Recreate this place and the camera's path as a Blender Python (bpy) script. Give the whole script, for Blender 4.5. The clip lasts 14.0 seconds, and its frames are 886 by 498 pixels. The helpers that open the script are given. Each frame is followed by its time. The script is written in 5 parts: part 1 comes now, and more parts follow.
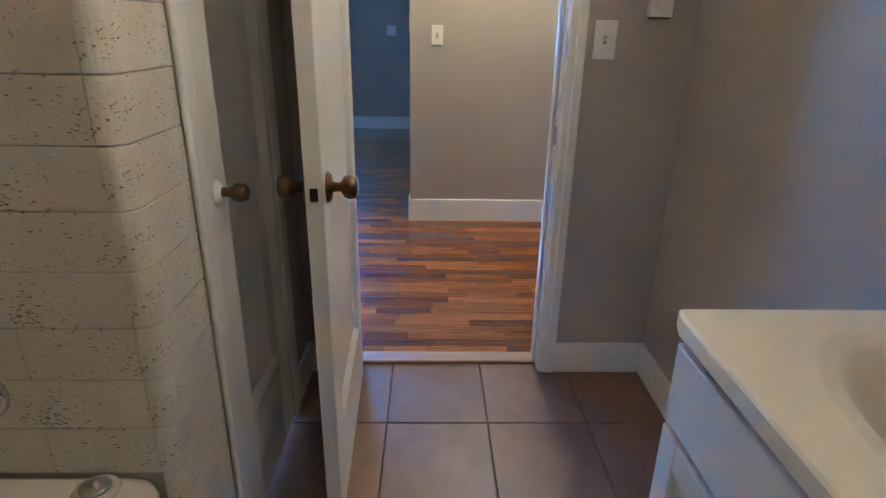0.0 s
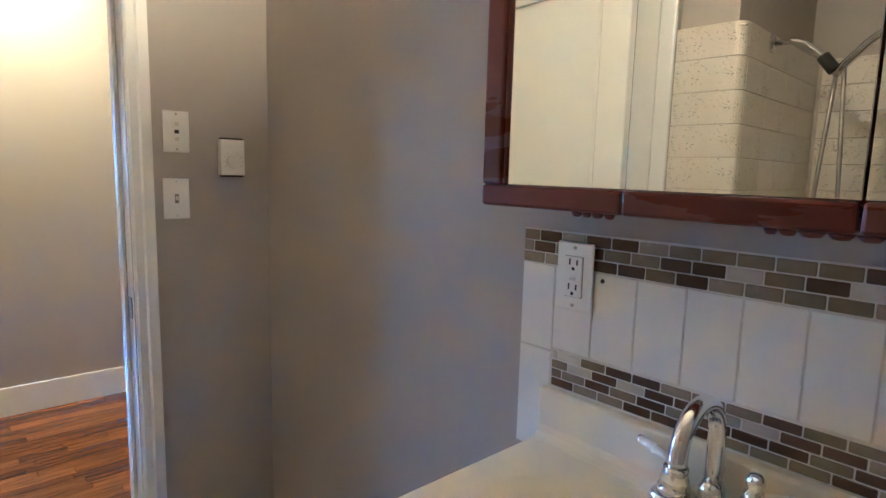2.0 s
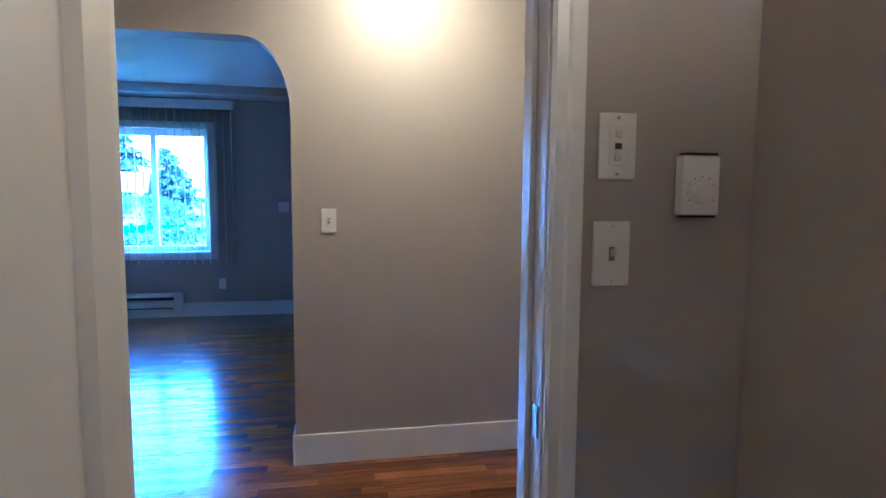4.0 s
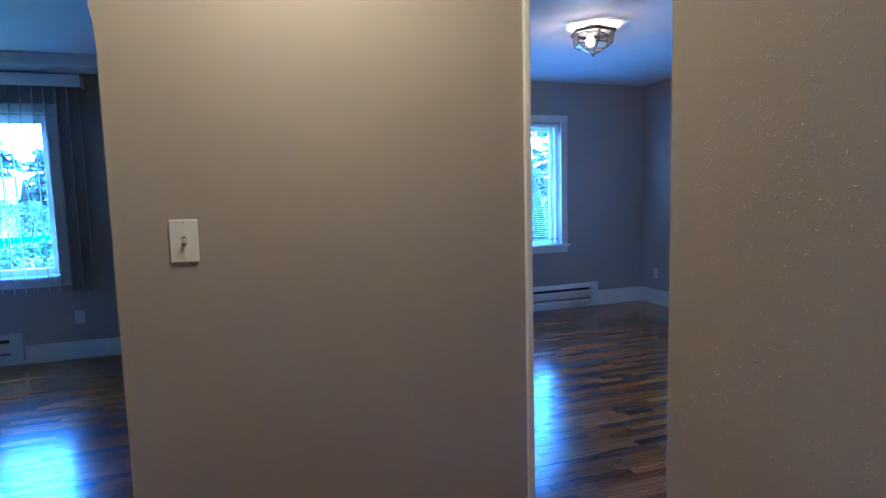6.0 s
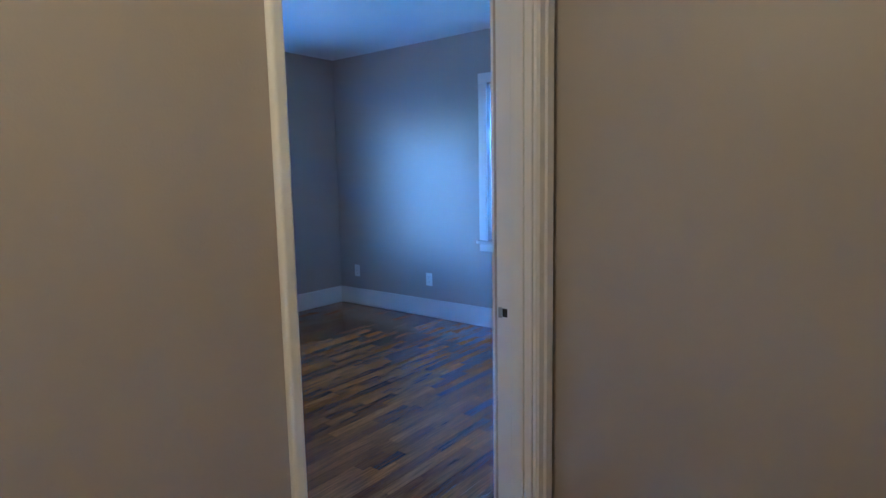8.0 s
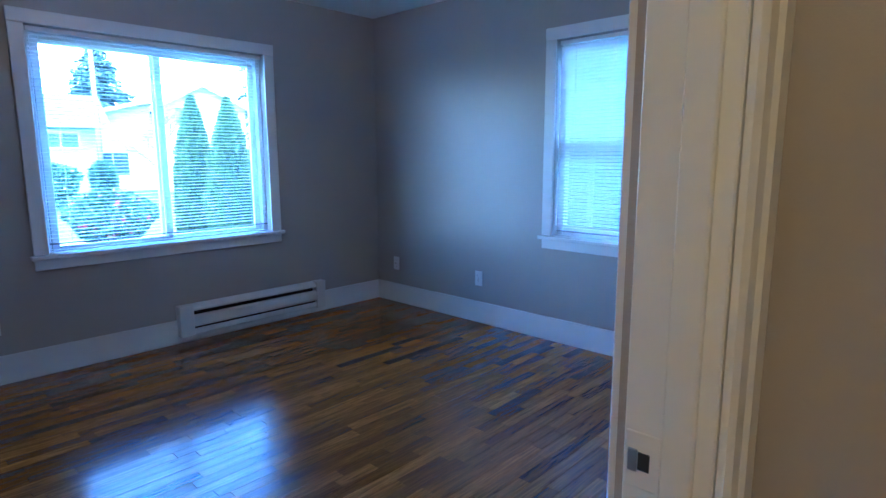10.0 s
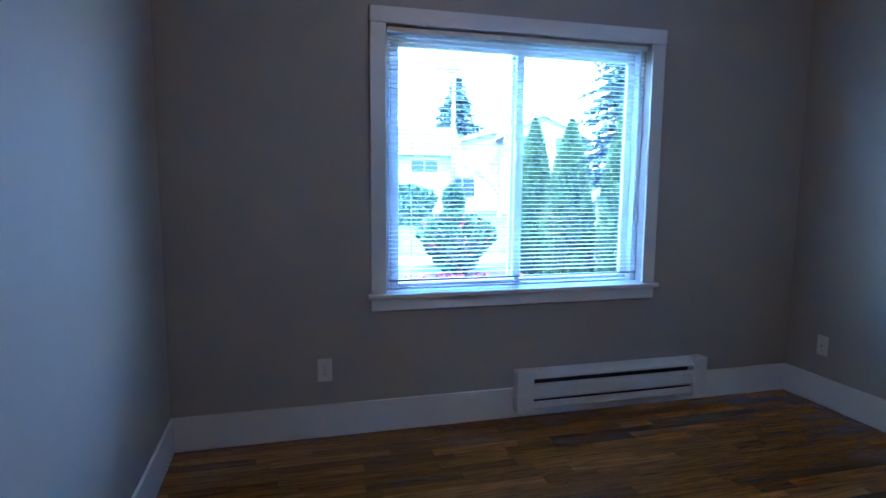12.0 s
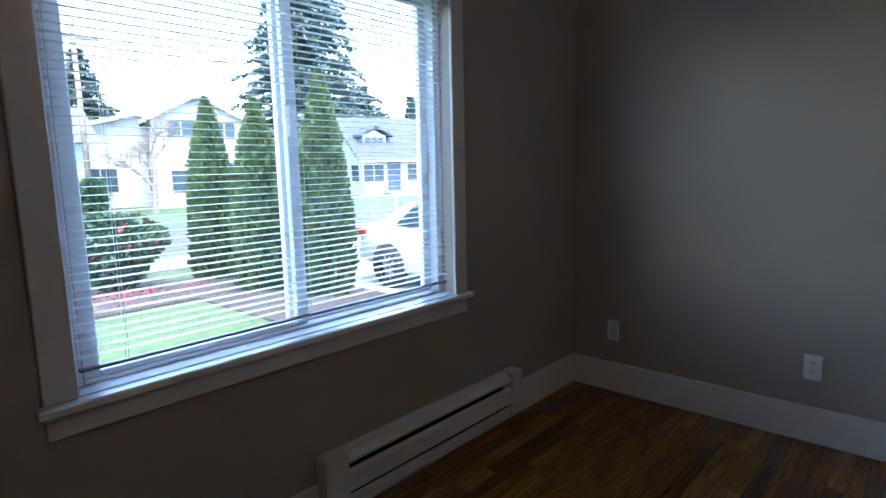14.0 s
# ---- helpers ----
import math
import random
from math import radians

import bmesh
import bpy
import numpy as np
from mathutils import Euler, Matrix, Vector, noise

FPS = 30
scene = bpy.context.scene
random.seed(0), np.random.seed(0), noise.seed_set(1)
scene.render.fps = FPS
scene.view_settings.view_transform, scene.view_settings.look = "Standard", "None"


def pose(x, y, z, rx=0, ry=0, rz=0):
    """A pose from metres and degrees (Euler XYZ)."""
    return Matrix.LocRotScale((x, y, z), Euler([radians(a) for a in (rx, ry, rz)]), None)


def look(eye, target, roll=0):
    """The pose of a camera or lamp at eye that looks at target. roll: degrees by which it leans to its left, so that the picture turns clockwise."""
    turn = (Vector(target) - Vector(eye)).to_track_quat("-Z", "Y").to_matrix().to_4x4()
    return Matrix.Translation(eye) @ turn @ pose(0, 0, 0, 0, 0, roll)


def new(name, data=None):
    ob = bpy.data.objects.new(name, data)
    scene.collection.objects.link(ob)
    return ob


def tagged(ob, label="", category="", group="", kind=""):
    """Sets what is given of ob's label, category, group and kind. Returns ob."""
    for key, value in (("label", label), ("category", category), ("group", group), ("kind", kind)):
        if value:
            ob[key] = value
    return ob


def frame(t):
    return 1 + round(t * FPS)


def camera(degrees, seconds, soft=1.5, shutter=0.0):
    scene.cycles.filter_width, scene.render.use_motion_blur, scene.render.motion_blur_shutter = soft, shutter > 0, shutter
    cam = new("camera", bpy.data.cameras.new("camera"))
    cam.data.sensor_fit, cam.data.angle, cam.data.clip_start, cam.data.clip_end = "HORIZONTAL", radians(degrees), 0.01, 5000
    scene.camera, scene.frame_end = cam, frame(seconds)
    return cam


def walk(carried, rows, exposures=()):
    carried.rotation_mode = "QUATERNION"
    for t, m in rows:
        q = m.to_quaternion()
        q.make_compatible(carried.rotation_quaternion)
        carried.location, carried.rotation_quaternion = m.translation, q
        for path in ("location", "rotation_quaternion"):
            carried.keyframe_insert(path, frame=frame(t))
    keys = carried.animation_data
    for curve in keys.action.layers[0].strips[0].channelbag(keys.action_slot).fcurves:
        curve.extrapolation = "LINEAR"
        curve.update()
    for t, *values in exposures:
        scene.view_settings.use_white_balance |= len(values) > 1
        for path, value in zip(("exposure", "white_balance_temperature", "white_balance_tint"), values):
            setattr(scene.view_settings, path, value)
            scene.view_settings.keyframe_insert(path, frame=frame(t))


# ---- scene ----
EXPOSURES = [(0.0, 6.5, 3560, 8), (0.5, 6.65, 3580, 8), (1.0, 6.75, 3620, 8), (2.0, 6.75, 3620, 7), (3.0, 6.4, 3440, 10), (5.5, 5.4, 3490, 14), (6.5, 5.42, 3610, 9), (7.5, 5.42, 3600, 9), (10.0, 5.35, 3900, 7), (10.5, 5.08, 3760, 6), (11.0, 5.28, 3700, 7), (12.0, 5.05, 4300, 9), (13.0, 4.63, 5300, 10), (13.5, 4.45, 5700, 11), (14.0, 4.08, 5900, 11)]
cam = camera(75.5, 14.0)
PATH = [
    (0, (0.002, -1.881, 1.229), (0.051, -0.017, 0.505), 1.0),
    (0.5, (0.065, -1.891, 1.242), (0.553, -0.076, 0.558), 1.3),
    (1, (0.098, -1.858, 1.249), (1.032, -0.217, 0.592), 3.0),
    (1.5, (0.034, -1.804, 1.252), (1.329, -0.392, 0.678), 1.0),
    (2, (0.019, -1.711, 1.295), (1.347, -0.24, 1.026), 1.5),
    (2.5, (0.082, -1.563, 1.335), (1.045, 0.183, 1.186), 2.9),
    (3, (0.076, -1.423, 1.329), (0.586, 0.502, 1.142), 1.2),
    (3.2, (0.063, -1.338, 1.318), (0.449, 0.617, 1.146), 0.9),
    (5.3, (0.111, -0.169, 1.285), (0.534, 1.775, 1.080), -1.3),
    (5.5, (0.133, -0.055, 1.283), (0.6, 1.879, 1.078), -1.4),
    (6, (0.194, 0.174, 1.293), (0.845, 2.055, 1.095), -1.5),
    (6.5, (0.229, 0.409, 1.301), (1.102, 2.197, 1.101), -1.5),
    (7, (0.313, 0.635, 1.285), (1.426, 2.284, 1.075), -1.5),
    (7.5, (0.435, 0.889, 1.285), (1.85, 2.283, 1.049), -1.5),
    (7.7, (0.477, 0.995, 1.267), (2.026, 2.239, 1.032), -1.2),
    (9.8, (1.116, 1.569, 1.258), (2.669, 2.790, 0.943), -0.4),
    (10, (1.167, 1.64, 1.265), (2.599, 2.999, 0.942), -0.2),
    (10.2, (1.212, 1.709, 1.259), (2.490, 3.213, 0.937), -0.1),
    (10.5, (1.295, 1.848, 1.285), (2.299, 3.547, 0.962), -0.3),
    (11, (1.351, 2.13, 1.277), (1.991, 4.004, 1.0), -0.2),
    (11.5, (1.45, 2.464, 1.272), (1.939, 4.388, 1.028), 0.6),
    (12, (1.517, 2.791, 1.258), (2.031, 4.71, 1.021), 0.5),
    (12.5, (1.573, 3.099, 1.283), (2.171, 4.99, 1.03), 0.2),
    (13, (1.508, 3.469, 1.246), (2.363, 5.26, 1.0), 0.0),
    (13.5, (1.517, 3.664, 1.231), (2.632, 5.306, 0.984), -0.8),
    (14, (1.574, 3.95, 1.258), (3.041, 5.279, 0.968), -1.3),
]
walk(cam, [(t, look(eye, target, roll)) for t, eye, target, roll in PATH], EXPOSURES)

# ---- world and sun ----
world = bpy.data.worlds.new("overcast_sky")
scene.world = world
world.use_nodes = True
wn = world.node_tree.nodes
sky = wn.new("ShaderNodeTexSky")
sky.sky_type = "NISHITA"
sky.sun_disc = False
sky.sun_elevation, sky.sun_rotation = radians(65), radians(200)
sky.air_density, sky.dust_density, sky.ozone_density = 1.0, 1.0, 1.0
wn["Background"].inputs["Strength"].default_value = 0.15
world.node_tree.links.new(sky.outputs["Color"], wn["Background"].inputs["Color"])
sun = new("sun", bpy.data.lights.new("sun", "SUN"))
sun.data.energy, sun.data.angle, sun.data.color = 0.5, radians(25), (1.0, 0.97, 0.92)
sun.matrix_world = look((0, 0, 20), (0.145 * 20, 0.397 * 20, 20 - 18.13))

CEIL = 2.40
GROUND = -0.72


# ---- materials ----
def mat(name, color, rough=0.6, metal=0.0, var=0.0, scale=4.0, bump=0.0, bump_scale=200.0, spread=0.0, island=False, spec=0.5, stretch=(1, 1, 1)):
    """A principled material with colour variation at one scale, fine bump at another, and a random shift per piece."""
    m = bpy.data.materials.new(name)
    m.use_nodes = True
    nt = m.node_tree
    b = nt.nodes["Principled BSDF"]
    b.inputs["Roughness"].default_value = rough
    b.inputs["Metallic"].default_value = metal
    b.inputs["Specular IOR Level"].default_value = spec
    b.inputs["Base Color"].default_value = (*color, 1)
    tc = nt.nodes.new("ShaderNodeTexCoord")
    mp = nt.nodes.new("ShaderNodeMapping")
    mp.inputs["Scale"].default_value = stretch
    nt.links.new(tc.outputs["Object"], mp.inputs["Vector"])
    last = None
    if var > 0:
        n = nt.nodes.new("ShaderNodeTexNoise")
        n.inputs["Scale"].default_value = scale
        n.inputs["Detail"].default_value = 6
        n.inputs["Roughness"].default_value = 0.6
        nt.links.new(mp.outputs["Vector"], n.inputs["Vector"])
        r = nt.nodes.new("ShaderNodeMapRange")
        r.inputs["From Min"].default_value, r.inputs["From Max"].default_value = 0.25, 0.75
        r.inputs["To Min"].default_value, r.inputs["To Max"].default_value = 1 - var, 1 + var
        nt.links.new(n.outputs["Fac"], r.inputs["Value"])
        last = r.outputs["Result"]
        rr = nt.nodes.new("ShaderNodeMapRange")
        rr.inputs["To Min"].default_value, rr.inputs["To Max"].default_value = max(rough - 0.08, 0.02), min(rough + 0.08, 1)
        nt.links.new(n.outputs["Fac"], rr.inputs["Value"])
        nt.links.new(rr.outputs["Result"], b.inputs["Roughness"])
    if spread > 0:
        if island:
            g = nt.nodes.new("ShaderNodeNewGeometry")
            src = g.outputs["Random Per Island"]
        else:
            g = nt.nodes.new("ShaderNodeObjectInfo")
            src = g.outputs["Random"]
        r2 = nt.nodes.new("ShaderNodeMapRange")
        r2.inputs["To Min"].default_value, r2.inputs["To Max"].default_value = 1 - spread, 1 + spread
        nt.links.new(src, r2.inputs["Value"])
        if last:
            mu = nt.nodes.new("ShaderNodeMath")
            mu.operation = "MULTIPLY"
            nt.links.new(last, mu.inputs[0])
            nt.links.new(r2.outputs["Result"], mu.inputs[1])
            last = mu.outputs["Value"]
        else:
            last = r2.outputs["Result"]
    if last:
        v = nt.nodes.new("ShaderNodeVectorMath")
        v.operation = "SCALE"
        v.inputs[0].default_value = color
        nt.links.new(last, v.inputs["Scale"])
        nt.links.new(v.outputs["Vector"], b.inputs["Base Color"])
    if bump > 0:
        n2 = nt.nodes.new("ShaderNodeTexNoise")
        n2.inputs["Scale"].default_value = bump_scale
        n2.inputs["Detail"].default_value = 3
        nt.links.new(mp.outputs["Vector"], n2.inputs["Vector"])
        bp = nt.nodes.new("ShaderNodeBump")
        bp.inputs["Strength"].default_value = bump
        bp.inputs["Distance"].default_value = 0.003
        nt.links.new(n2.outputs["Fac"], bp.inputs["Height"])
        nt.links.new(bp.outputs["Normal"], b.inputs["Normal"])
    return m


def emit(name, color, strength):
    m = bpy.data.materials.new(name)
    m.use_nodes = True
    b = m.node_tree.nodes["Principled BSDF"]
    b.inputs["Base Color"].default_value = (0.8, 0.8, 0.8, 1)
    b.inputs["Emission Color"].default_value = (*color, 1)
    b.inputs["Emission Strength"].default_value = strength
    return m


def glass(name, tint=(1, 1, 1), rough=0.0):
    m = bpy.data.materials.new(name)
    m.use_nodes = True
    nt = m.node_tree
    nt.nodes.remove(nt.nodes["Principled BSDF"])
    tr = nt.nodes.new("ShaderNodeBsdfTransparent")
    tr.inputs["Color"].default_value = (*tint, 1)
    gl = nt.nodes.new("ShaderNodeBsdfGlossy")
    gl.inputs["Roughness"].default_value = rough
    lw = nt.nodes.new("ShaderNodeLayerWeight")
    lw.inputs["Blend"].default_value = 0.5
    pw = nt.nodes.new("ShaderNodeMath")
    pw.operation = "POWER"
    pw.inputs[1].default_value = 4.0
    nt.links.new(lw.outputs["Facing"], pw.inputs[0])
    fr = nt.nodes.new("ShaderNodeMath")
    fr.operation = "MULTIPLY_ADD"
    fr.inputs[1].default_value, fr.inputs[2].default_value = 0.8, 0.03
    nt.links.new(pw.outputs["Value"], fr.inputs[0])
    mx = nt.nodes.new("ShaderNodeMixShader")
    nt.links.new(fr.outputs["Value"], mx.inputs["Fac"])
    nt.links.new(tr.outputs["BSDF"], mx.inputs[1])
    nt.links.new(gl.outputs["BSDF"], mx.inputs[2])
    nt.links.new(mx.outputs["Shader"], nt.nodes["Material Output"].inputs["Surface"])
    return m


def splatter_paint(name, color, rough, amount, size):
    """Wall paint over a skip-trowel texture: fine orange peel and sparse blobs."""
    m = mat(name, color, rough, var=0.035, scale=1.3, bump=0.12, bump_scale=260)
    nt = m.node_tree
    b = nt.nodes["Principled BSDF"]
    fine = b.inputs["Normal"].links[0].from_node
    tc = nt.nodes.new("ShaderNodeTexCoord")
    n = nt.nodes.new("ShaderNodeTexNoise")
    n.inputs["Scale"].default_value = size
    n.inputs["Detail"].default_value = 2
    n.inputs["Distortion"].default_value = 0.6
    nt.links.new(tc.outputs["Object"], n.inputs["Vector"])
    r = nt.nodes.new("ShaderNodeMapRange")
    r.inputs["From Min"].default_value, r.inputs["From Max"].default_value = 0.66, 0.74
    nt.links.new(n.outputs["Fac"], r.inputs["Value"])
    bp = nt.nodes.new("ShaderNodeBump")
    bp.inputs["Strength"].default_value = amount
    bp.inputs["Distance"].default_value = 0.004
    nt.links.new(r.outputs["Result"], bp.inputs["Height"])
    nt.links.new(fine.outputs["Normal"], bp.inputs["Normal"])
    nt.links.new(bp.outputs["Normal"], b.inputs["Normal"])
    return m


def pitted_paint(name, color):
    """Cream paint on concrete block with small dark open pits, longer than high."""
    m = mat(name, color, 0.35, var=0.06, scale=6, bump=0.25, bump_scale=90)
    nt = m.node_tree
    b = nt.nodes["Principled BSDF"]
    base = b.inputs["Base Color"].links[0].from_node
    fine = b.inputs["Normal"].links[0].from_node
    tc = nt.nodes.new("ShaderNodeTexCoord")
    mp = nt.nodes.new("ShaderNodeMapping")
    mp.inputs["Scale"].default_value = (1, 1, 3.0)
    mp.inputs["Rotation"].default_value = (0.25, 0.25, 0.0)
    nt.links.new(tc.outputs["Object"], mp.inputs["Vector"])
    n = nt.nodes.new("ShaderNodeTexNoise")
    n.inputs["Scale"].default_value = 105
    n.inputs["Detail"].default_value = 3
    nt.links.new(mp.outputs["Vector"], n.inputs["Vector"])
    big = nt.nodes.new("ShaderNodeTexNoise")
    big.inputs["Scale"].default_value = 7
    nt.links.new(tc.outputs["Object"], big.inputs["Vector"])
    ad = nt.nodes.new("ShaderNodeMath")
    ad.operation = "MULTIPLY_ADD"
    ad.inputs[1].default_value = 0.35
    nt.links.new(big.outputs["Fac"], ad.inputs[0])
    nt.links.new(n.outputs["Fac"], ad.inputs[2])
    r = nt.nodes.new("ShaderNodeMapRange")
    r.inputs["From Min"].default_value, r.inputs["From Max"].default_value = 0.83, 0.87
    nt.links.new(ad.outputs["Value"], r.inputs["Value"])
    mx = nt.nodes.new("ShaderNodeMix")
    mx.data_type = "RGBA"
    mx.inputs["B"].default_value = (0.14, 0.12, 0.09, 1)
    nt.links.new(r.outputs["Result"], mx.inputs["Factor"])
    nt.links.new(base.outputs["Vector"], mx.inputs["A"])
    nt.links.new(mx.outputs["Result"], b.inputs["Base Color"])
    bp = nt.nodes.new("ShaderNodeBump")
    bp.invert = True
    bp.inputs["Strength"].default_value = 0.8
    bp.inputs["Distance"].default_value = 0.004
    nt.links.new(r.outputs["Result"], bp.inputs["Height"])
    nt.links.new(fine.outputs["Normal"], bp.inputs["Normal"])
    nt.links.new(bp.outputs["Normal"], b.inputs["Normal"])
    return m


def oak(name, island):
    """Oiled oak strip: tone by piece, long grain along x, thin clear coat."""
    m = bpy.data.materials.new(name)
    m.use_nodes = True
    nt = m.node_tree
    b = nt.nodes["Principled BSDF"]
    if island:
        src = nt.nodes.new("ShaderNodeNewGeometry").outputs["Random Per Island"]
    else:
        src = nt.nodes.new("ShaderNodeObjectInfo").outputs["Random"]
    ramp = nt.nodes.new("ShaderNodeValToRGB")
    el = ramp.color_ramp.elements
    el[0].position, el[0].color = 0.0, (0.112, 0.040, 0.008, 1)
    el[1].position, el[1].color = 1.0, (0.37, 0.152, 0.028, 1)
    for p, c in ((0.2, (0.168, 0.062, 0.0115, 1)), (0.5, (0.230, 0.087, 0.0155, 1)), (0.8, (0.285, 0.113, 0.020, 1))):
        e = el.new(p)
        e.color = c
    nt.links.new(src, ramp.inputs["Fac"])
    geo = nt.nodes.new("ShaderNodeNewGeometry")
    off = nt.nodes.new("ShaderNodeCombineXYZ")
    mul = nt.nodes.new("ShaderNodeMath")
    mul.operation = "MULTIPLY"
    mul.inputs[1].default_value = 37.0
    nt.links.new(src, mul.inputs[0])
    nt.links.new(mul.outputs["Value"], off.inputs["Z"])
    add = nt.nodes.new("ShaderNodeVectorMath")
    nt.links.new(geo.outputs["Position"], add.inputs[0])
    nt.links.new(off.outputs["Vector"], add.inputs[1])
    mp = nt.nodes.new("ShaderNodeMapping")
    mp.inputs["Scale"].default_value = (2.5, 55, 1)
    nt.links.new(add.outputs["Vector"], mp.inputs["Vector"])
    n = nt.nodes.new("ShaderNodeTexNoise")
    n.inputs["Scale"].default_value = 2.2
    n.inputs["Detail"].default_value = 8
    n.inputs["Roughness"].default_value = 0.65
    n.inputs["Distortion"].default_value = 0.4
    nt.links.new(mp.outputs["Vector"], n.inputs["Vector"])
    r = nt.nodes.new("ShaderNodeMapRange")
    r.inputs["From Min"].default_value, r.inputs["From Max"].default_value = 0.31, 0.69
    r.inputs["To Min"].default_value, r.inputs["To Max"].default_value = 0.34, 1.50
    nt.links.new(n.outputs["Fac"], r.inputs["Value"])
    v = nt.nodes.new("ShaderNodeVectorMath")
    v.operation = "SCALE"
    nt.links.new(ramp.outputs["Color"], v.inputs[0])
    nt.links.new(r.outputs["Result"], v.inputs["Scale"])
    nt.links.new(v.outputs["Vector"], b.inputs["Base Color"])
    wear = nt.nodes.new("ShaderNodeTexNoise")
    wear.inputs["Scale"].default_value = 3.0
    wear.inputs["Detail"].default_value = 4
    nt.links.new(geo.outputs["Position"], wear.inputs["Vector"])
    rr = nt.nodes.new("ShaderNodeMapRange")
    rr.inputs["To Min"].default_value, rr.inputs["To Max"].default_value = 0.14, 0.30
    nt.links.new(wear.outputs["Fac"], rr.inputs["Value"])
    nt.links.new(rr.outputs["Result"], b.inputs["Roughness"])
    bp = nt.nodes.new("ShaderNodeBump")
    bp.inputs["Strength"].default_value = 0.16
    bp.inputs["Distance"].default_value = 0.002
    nt.links.new(n.outputs["Fac"], bp.inputs["Height"])
    nt.links.new(bp.outputs["Normal"], b.inputs["Normal"])
    b.inputs["Specular IOR Level"].default_value = 0.4
    b.inputs["Coat Weight"].default_value = 0.35
    b.inputs["Coat Roughness"].default_value = 0.12
    b.inputs["Coat IOR"].default_value = 1.55
    return m


WALL = splatter_paint("greige_wall_paint", (0.405, 0.368, 0.324), 0.45, 0.10, 40)
WALL_ROUGH = splatter_paint("greige_trowelled_paint", (0.405, 0.368, 0.324), 0.5, 0.42, 150)
CEILING = mat("ceiling_paint", (0.78, 0.77, 0.75), 0.8, var=0.03, scale=2, bump=0.2, bump_scale=150)
TRIM = mat("white_trim_paint", (0.78, 0.775, 0.755), 0.32, var=0.03, scale=5, bump=0.06, bump_scale=60)
GLOSS = mat("glossy_white_enamel", (0.86, 0.86, 0.85), 0.2, var=0.02, scale=5, spec=1.0)
RAIL_D = mat("grey_rail_plastic", (0.25, 0.25, 0.26), 0.4)
DOORP = mat("white_door_paint", (0.74, 0.725, 0.69), 0.35, var=0.04, scale=3, bump=0.08, bump_scale=50)
BLOCK = pitted_paint("cream_block_paint", (0.66, 0.62, 0.53))
GROUT_CREAM = mat("cream_mortar", (0.45, 0.41, 0.34), 0.7, var=0.15, scale=20)
OAK = oak("oak_strip", False)
OAK_FAR = oak("oak_strip_joined", True)
SUBFLOOR = mat("dark_floor_gap", (0.03, 0.015, 0.008), 0.9)
TILE = mat("terracotta_tile", (0.175, 0.104, 0.070), 0.42, var=0.28, scale=5, bump=0.2, bump_scale=40, spread=0.10)
TGROUT = mat("dark_tile_grout", (0.10, 0.065, 0.045), 0.9, var=0.2, scale=30)
PLASTIC = mat("white_plastic", (0.80, 0.79, 0.76), 0.35, var=0.02, scale=20)
PLASTIC_D = mat("ivory_plastic", (0.62, 0.60, 0.55), 0.35)
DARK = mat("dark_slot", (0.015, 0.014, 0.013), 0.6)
CHROME = mat("chrome", (0.75, 0.75, 0.76), 0.07, metal=1.0, var=0.05, scale=20)
BRASS = mat("aged_brass", (0.17, 0.115, 0.055), 0.32, metal=1.0, var=0.25, scale=25)
STEEL = mat("brushed_steel", (0.42, 0.40, 0.37), 0.35, metal=1.0, var=0.1, scale=30)
MARBLE = mat("cultured_marble", (0.80, 0.755, 0.62), 0.30, var=0.035, scale=4)
LACQUER = mat("white_cabinet_lacquer", (0.72, 0.71, 0.69), 0.38, var=0.03, scale=4, bump=0.04, bump_scale=60)
WTILE = mat("white_glazed_tile", (0.80, 0.79, 0.76), 0.14, var=0.02, scale=6, bump=0.05, bump_scale=25, spread=0.02)
WGROUT = mat("pale_grout", (0.67, 0.645, 0.595), 0.85, var=0.1, scale=30)
MOSAICS = [mat("mosaic_umber", (0.075, 0.042, 0.03), 0.2, var=0.2, scale=30, spread=0.25),
           mat("mosaic_olive", (0.20, 0.165, 0.11), 0.2, var=0.2, scale=30, spread=0.2),
           mat("mosaic_taupe", (0.27, 0.235, 0.18), 0.25, var=0.2, scale=30, spread=0.2),
           mat("mosaic_cream", (0.55, 0.51, 0.43), 0.3, var=0.15, scale=30, spread=0.12)]
CHERRY = mat("cherry_stained_wood", (0.105, 0.017, 0.009), 0.28, var=0.3, scale=9, stretch=(1, 0.15, 1))
MIRROR = mat("silvered_glass", (0.87, 0.89, 0.87), 0.012, metal=1.0)
ENAMEL = mat("cream_tub_enamel", (0.74, 0.70, 0.60), 0.18, var=0.03, scale=5)
VINYL = mat("white_vinyl_frame", (0.80, 0.80, 0.80), 0.35, var=0.02, scale=8)
SLAT = mat("white_blind_slat", (0.87, 0.87, 0.86), 0.4)
HEATER = mat("white_heater_enamel", (0.72, 0.71, 0.69), 0.35, var=0.04, scale=8)
FABRIC = mat("grey_vertical_vane", (0.60, 0.58, 0.56), 0.85, var=0.06, scale=14, bump=0.2, bump_scale=300)
PANE = glass("window_glass")
LAMP_GLASS = glass("bevelled_glass", (0.93, 0.93, 0.9), 0.05)
BULB = emit("warm_bulb", (1.0, 0.55, 0.20), 9)
FROST = emit("lit_frosted_glass", (1.0, 0.545, 0.150), 2.5)
GLOBE = emit("lit_vanity_globe", (1.0, 0.545, 0.165), 6.0)


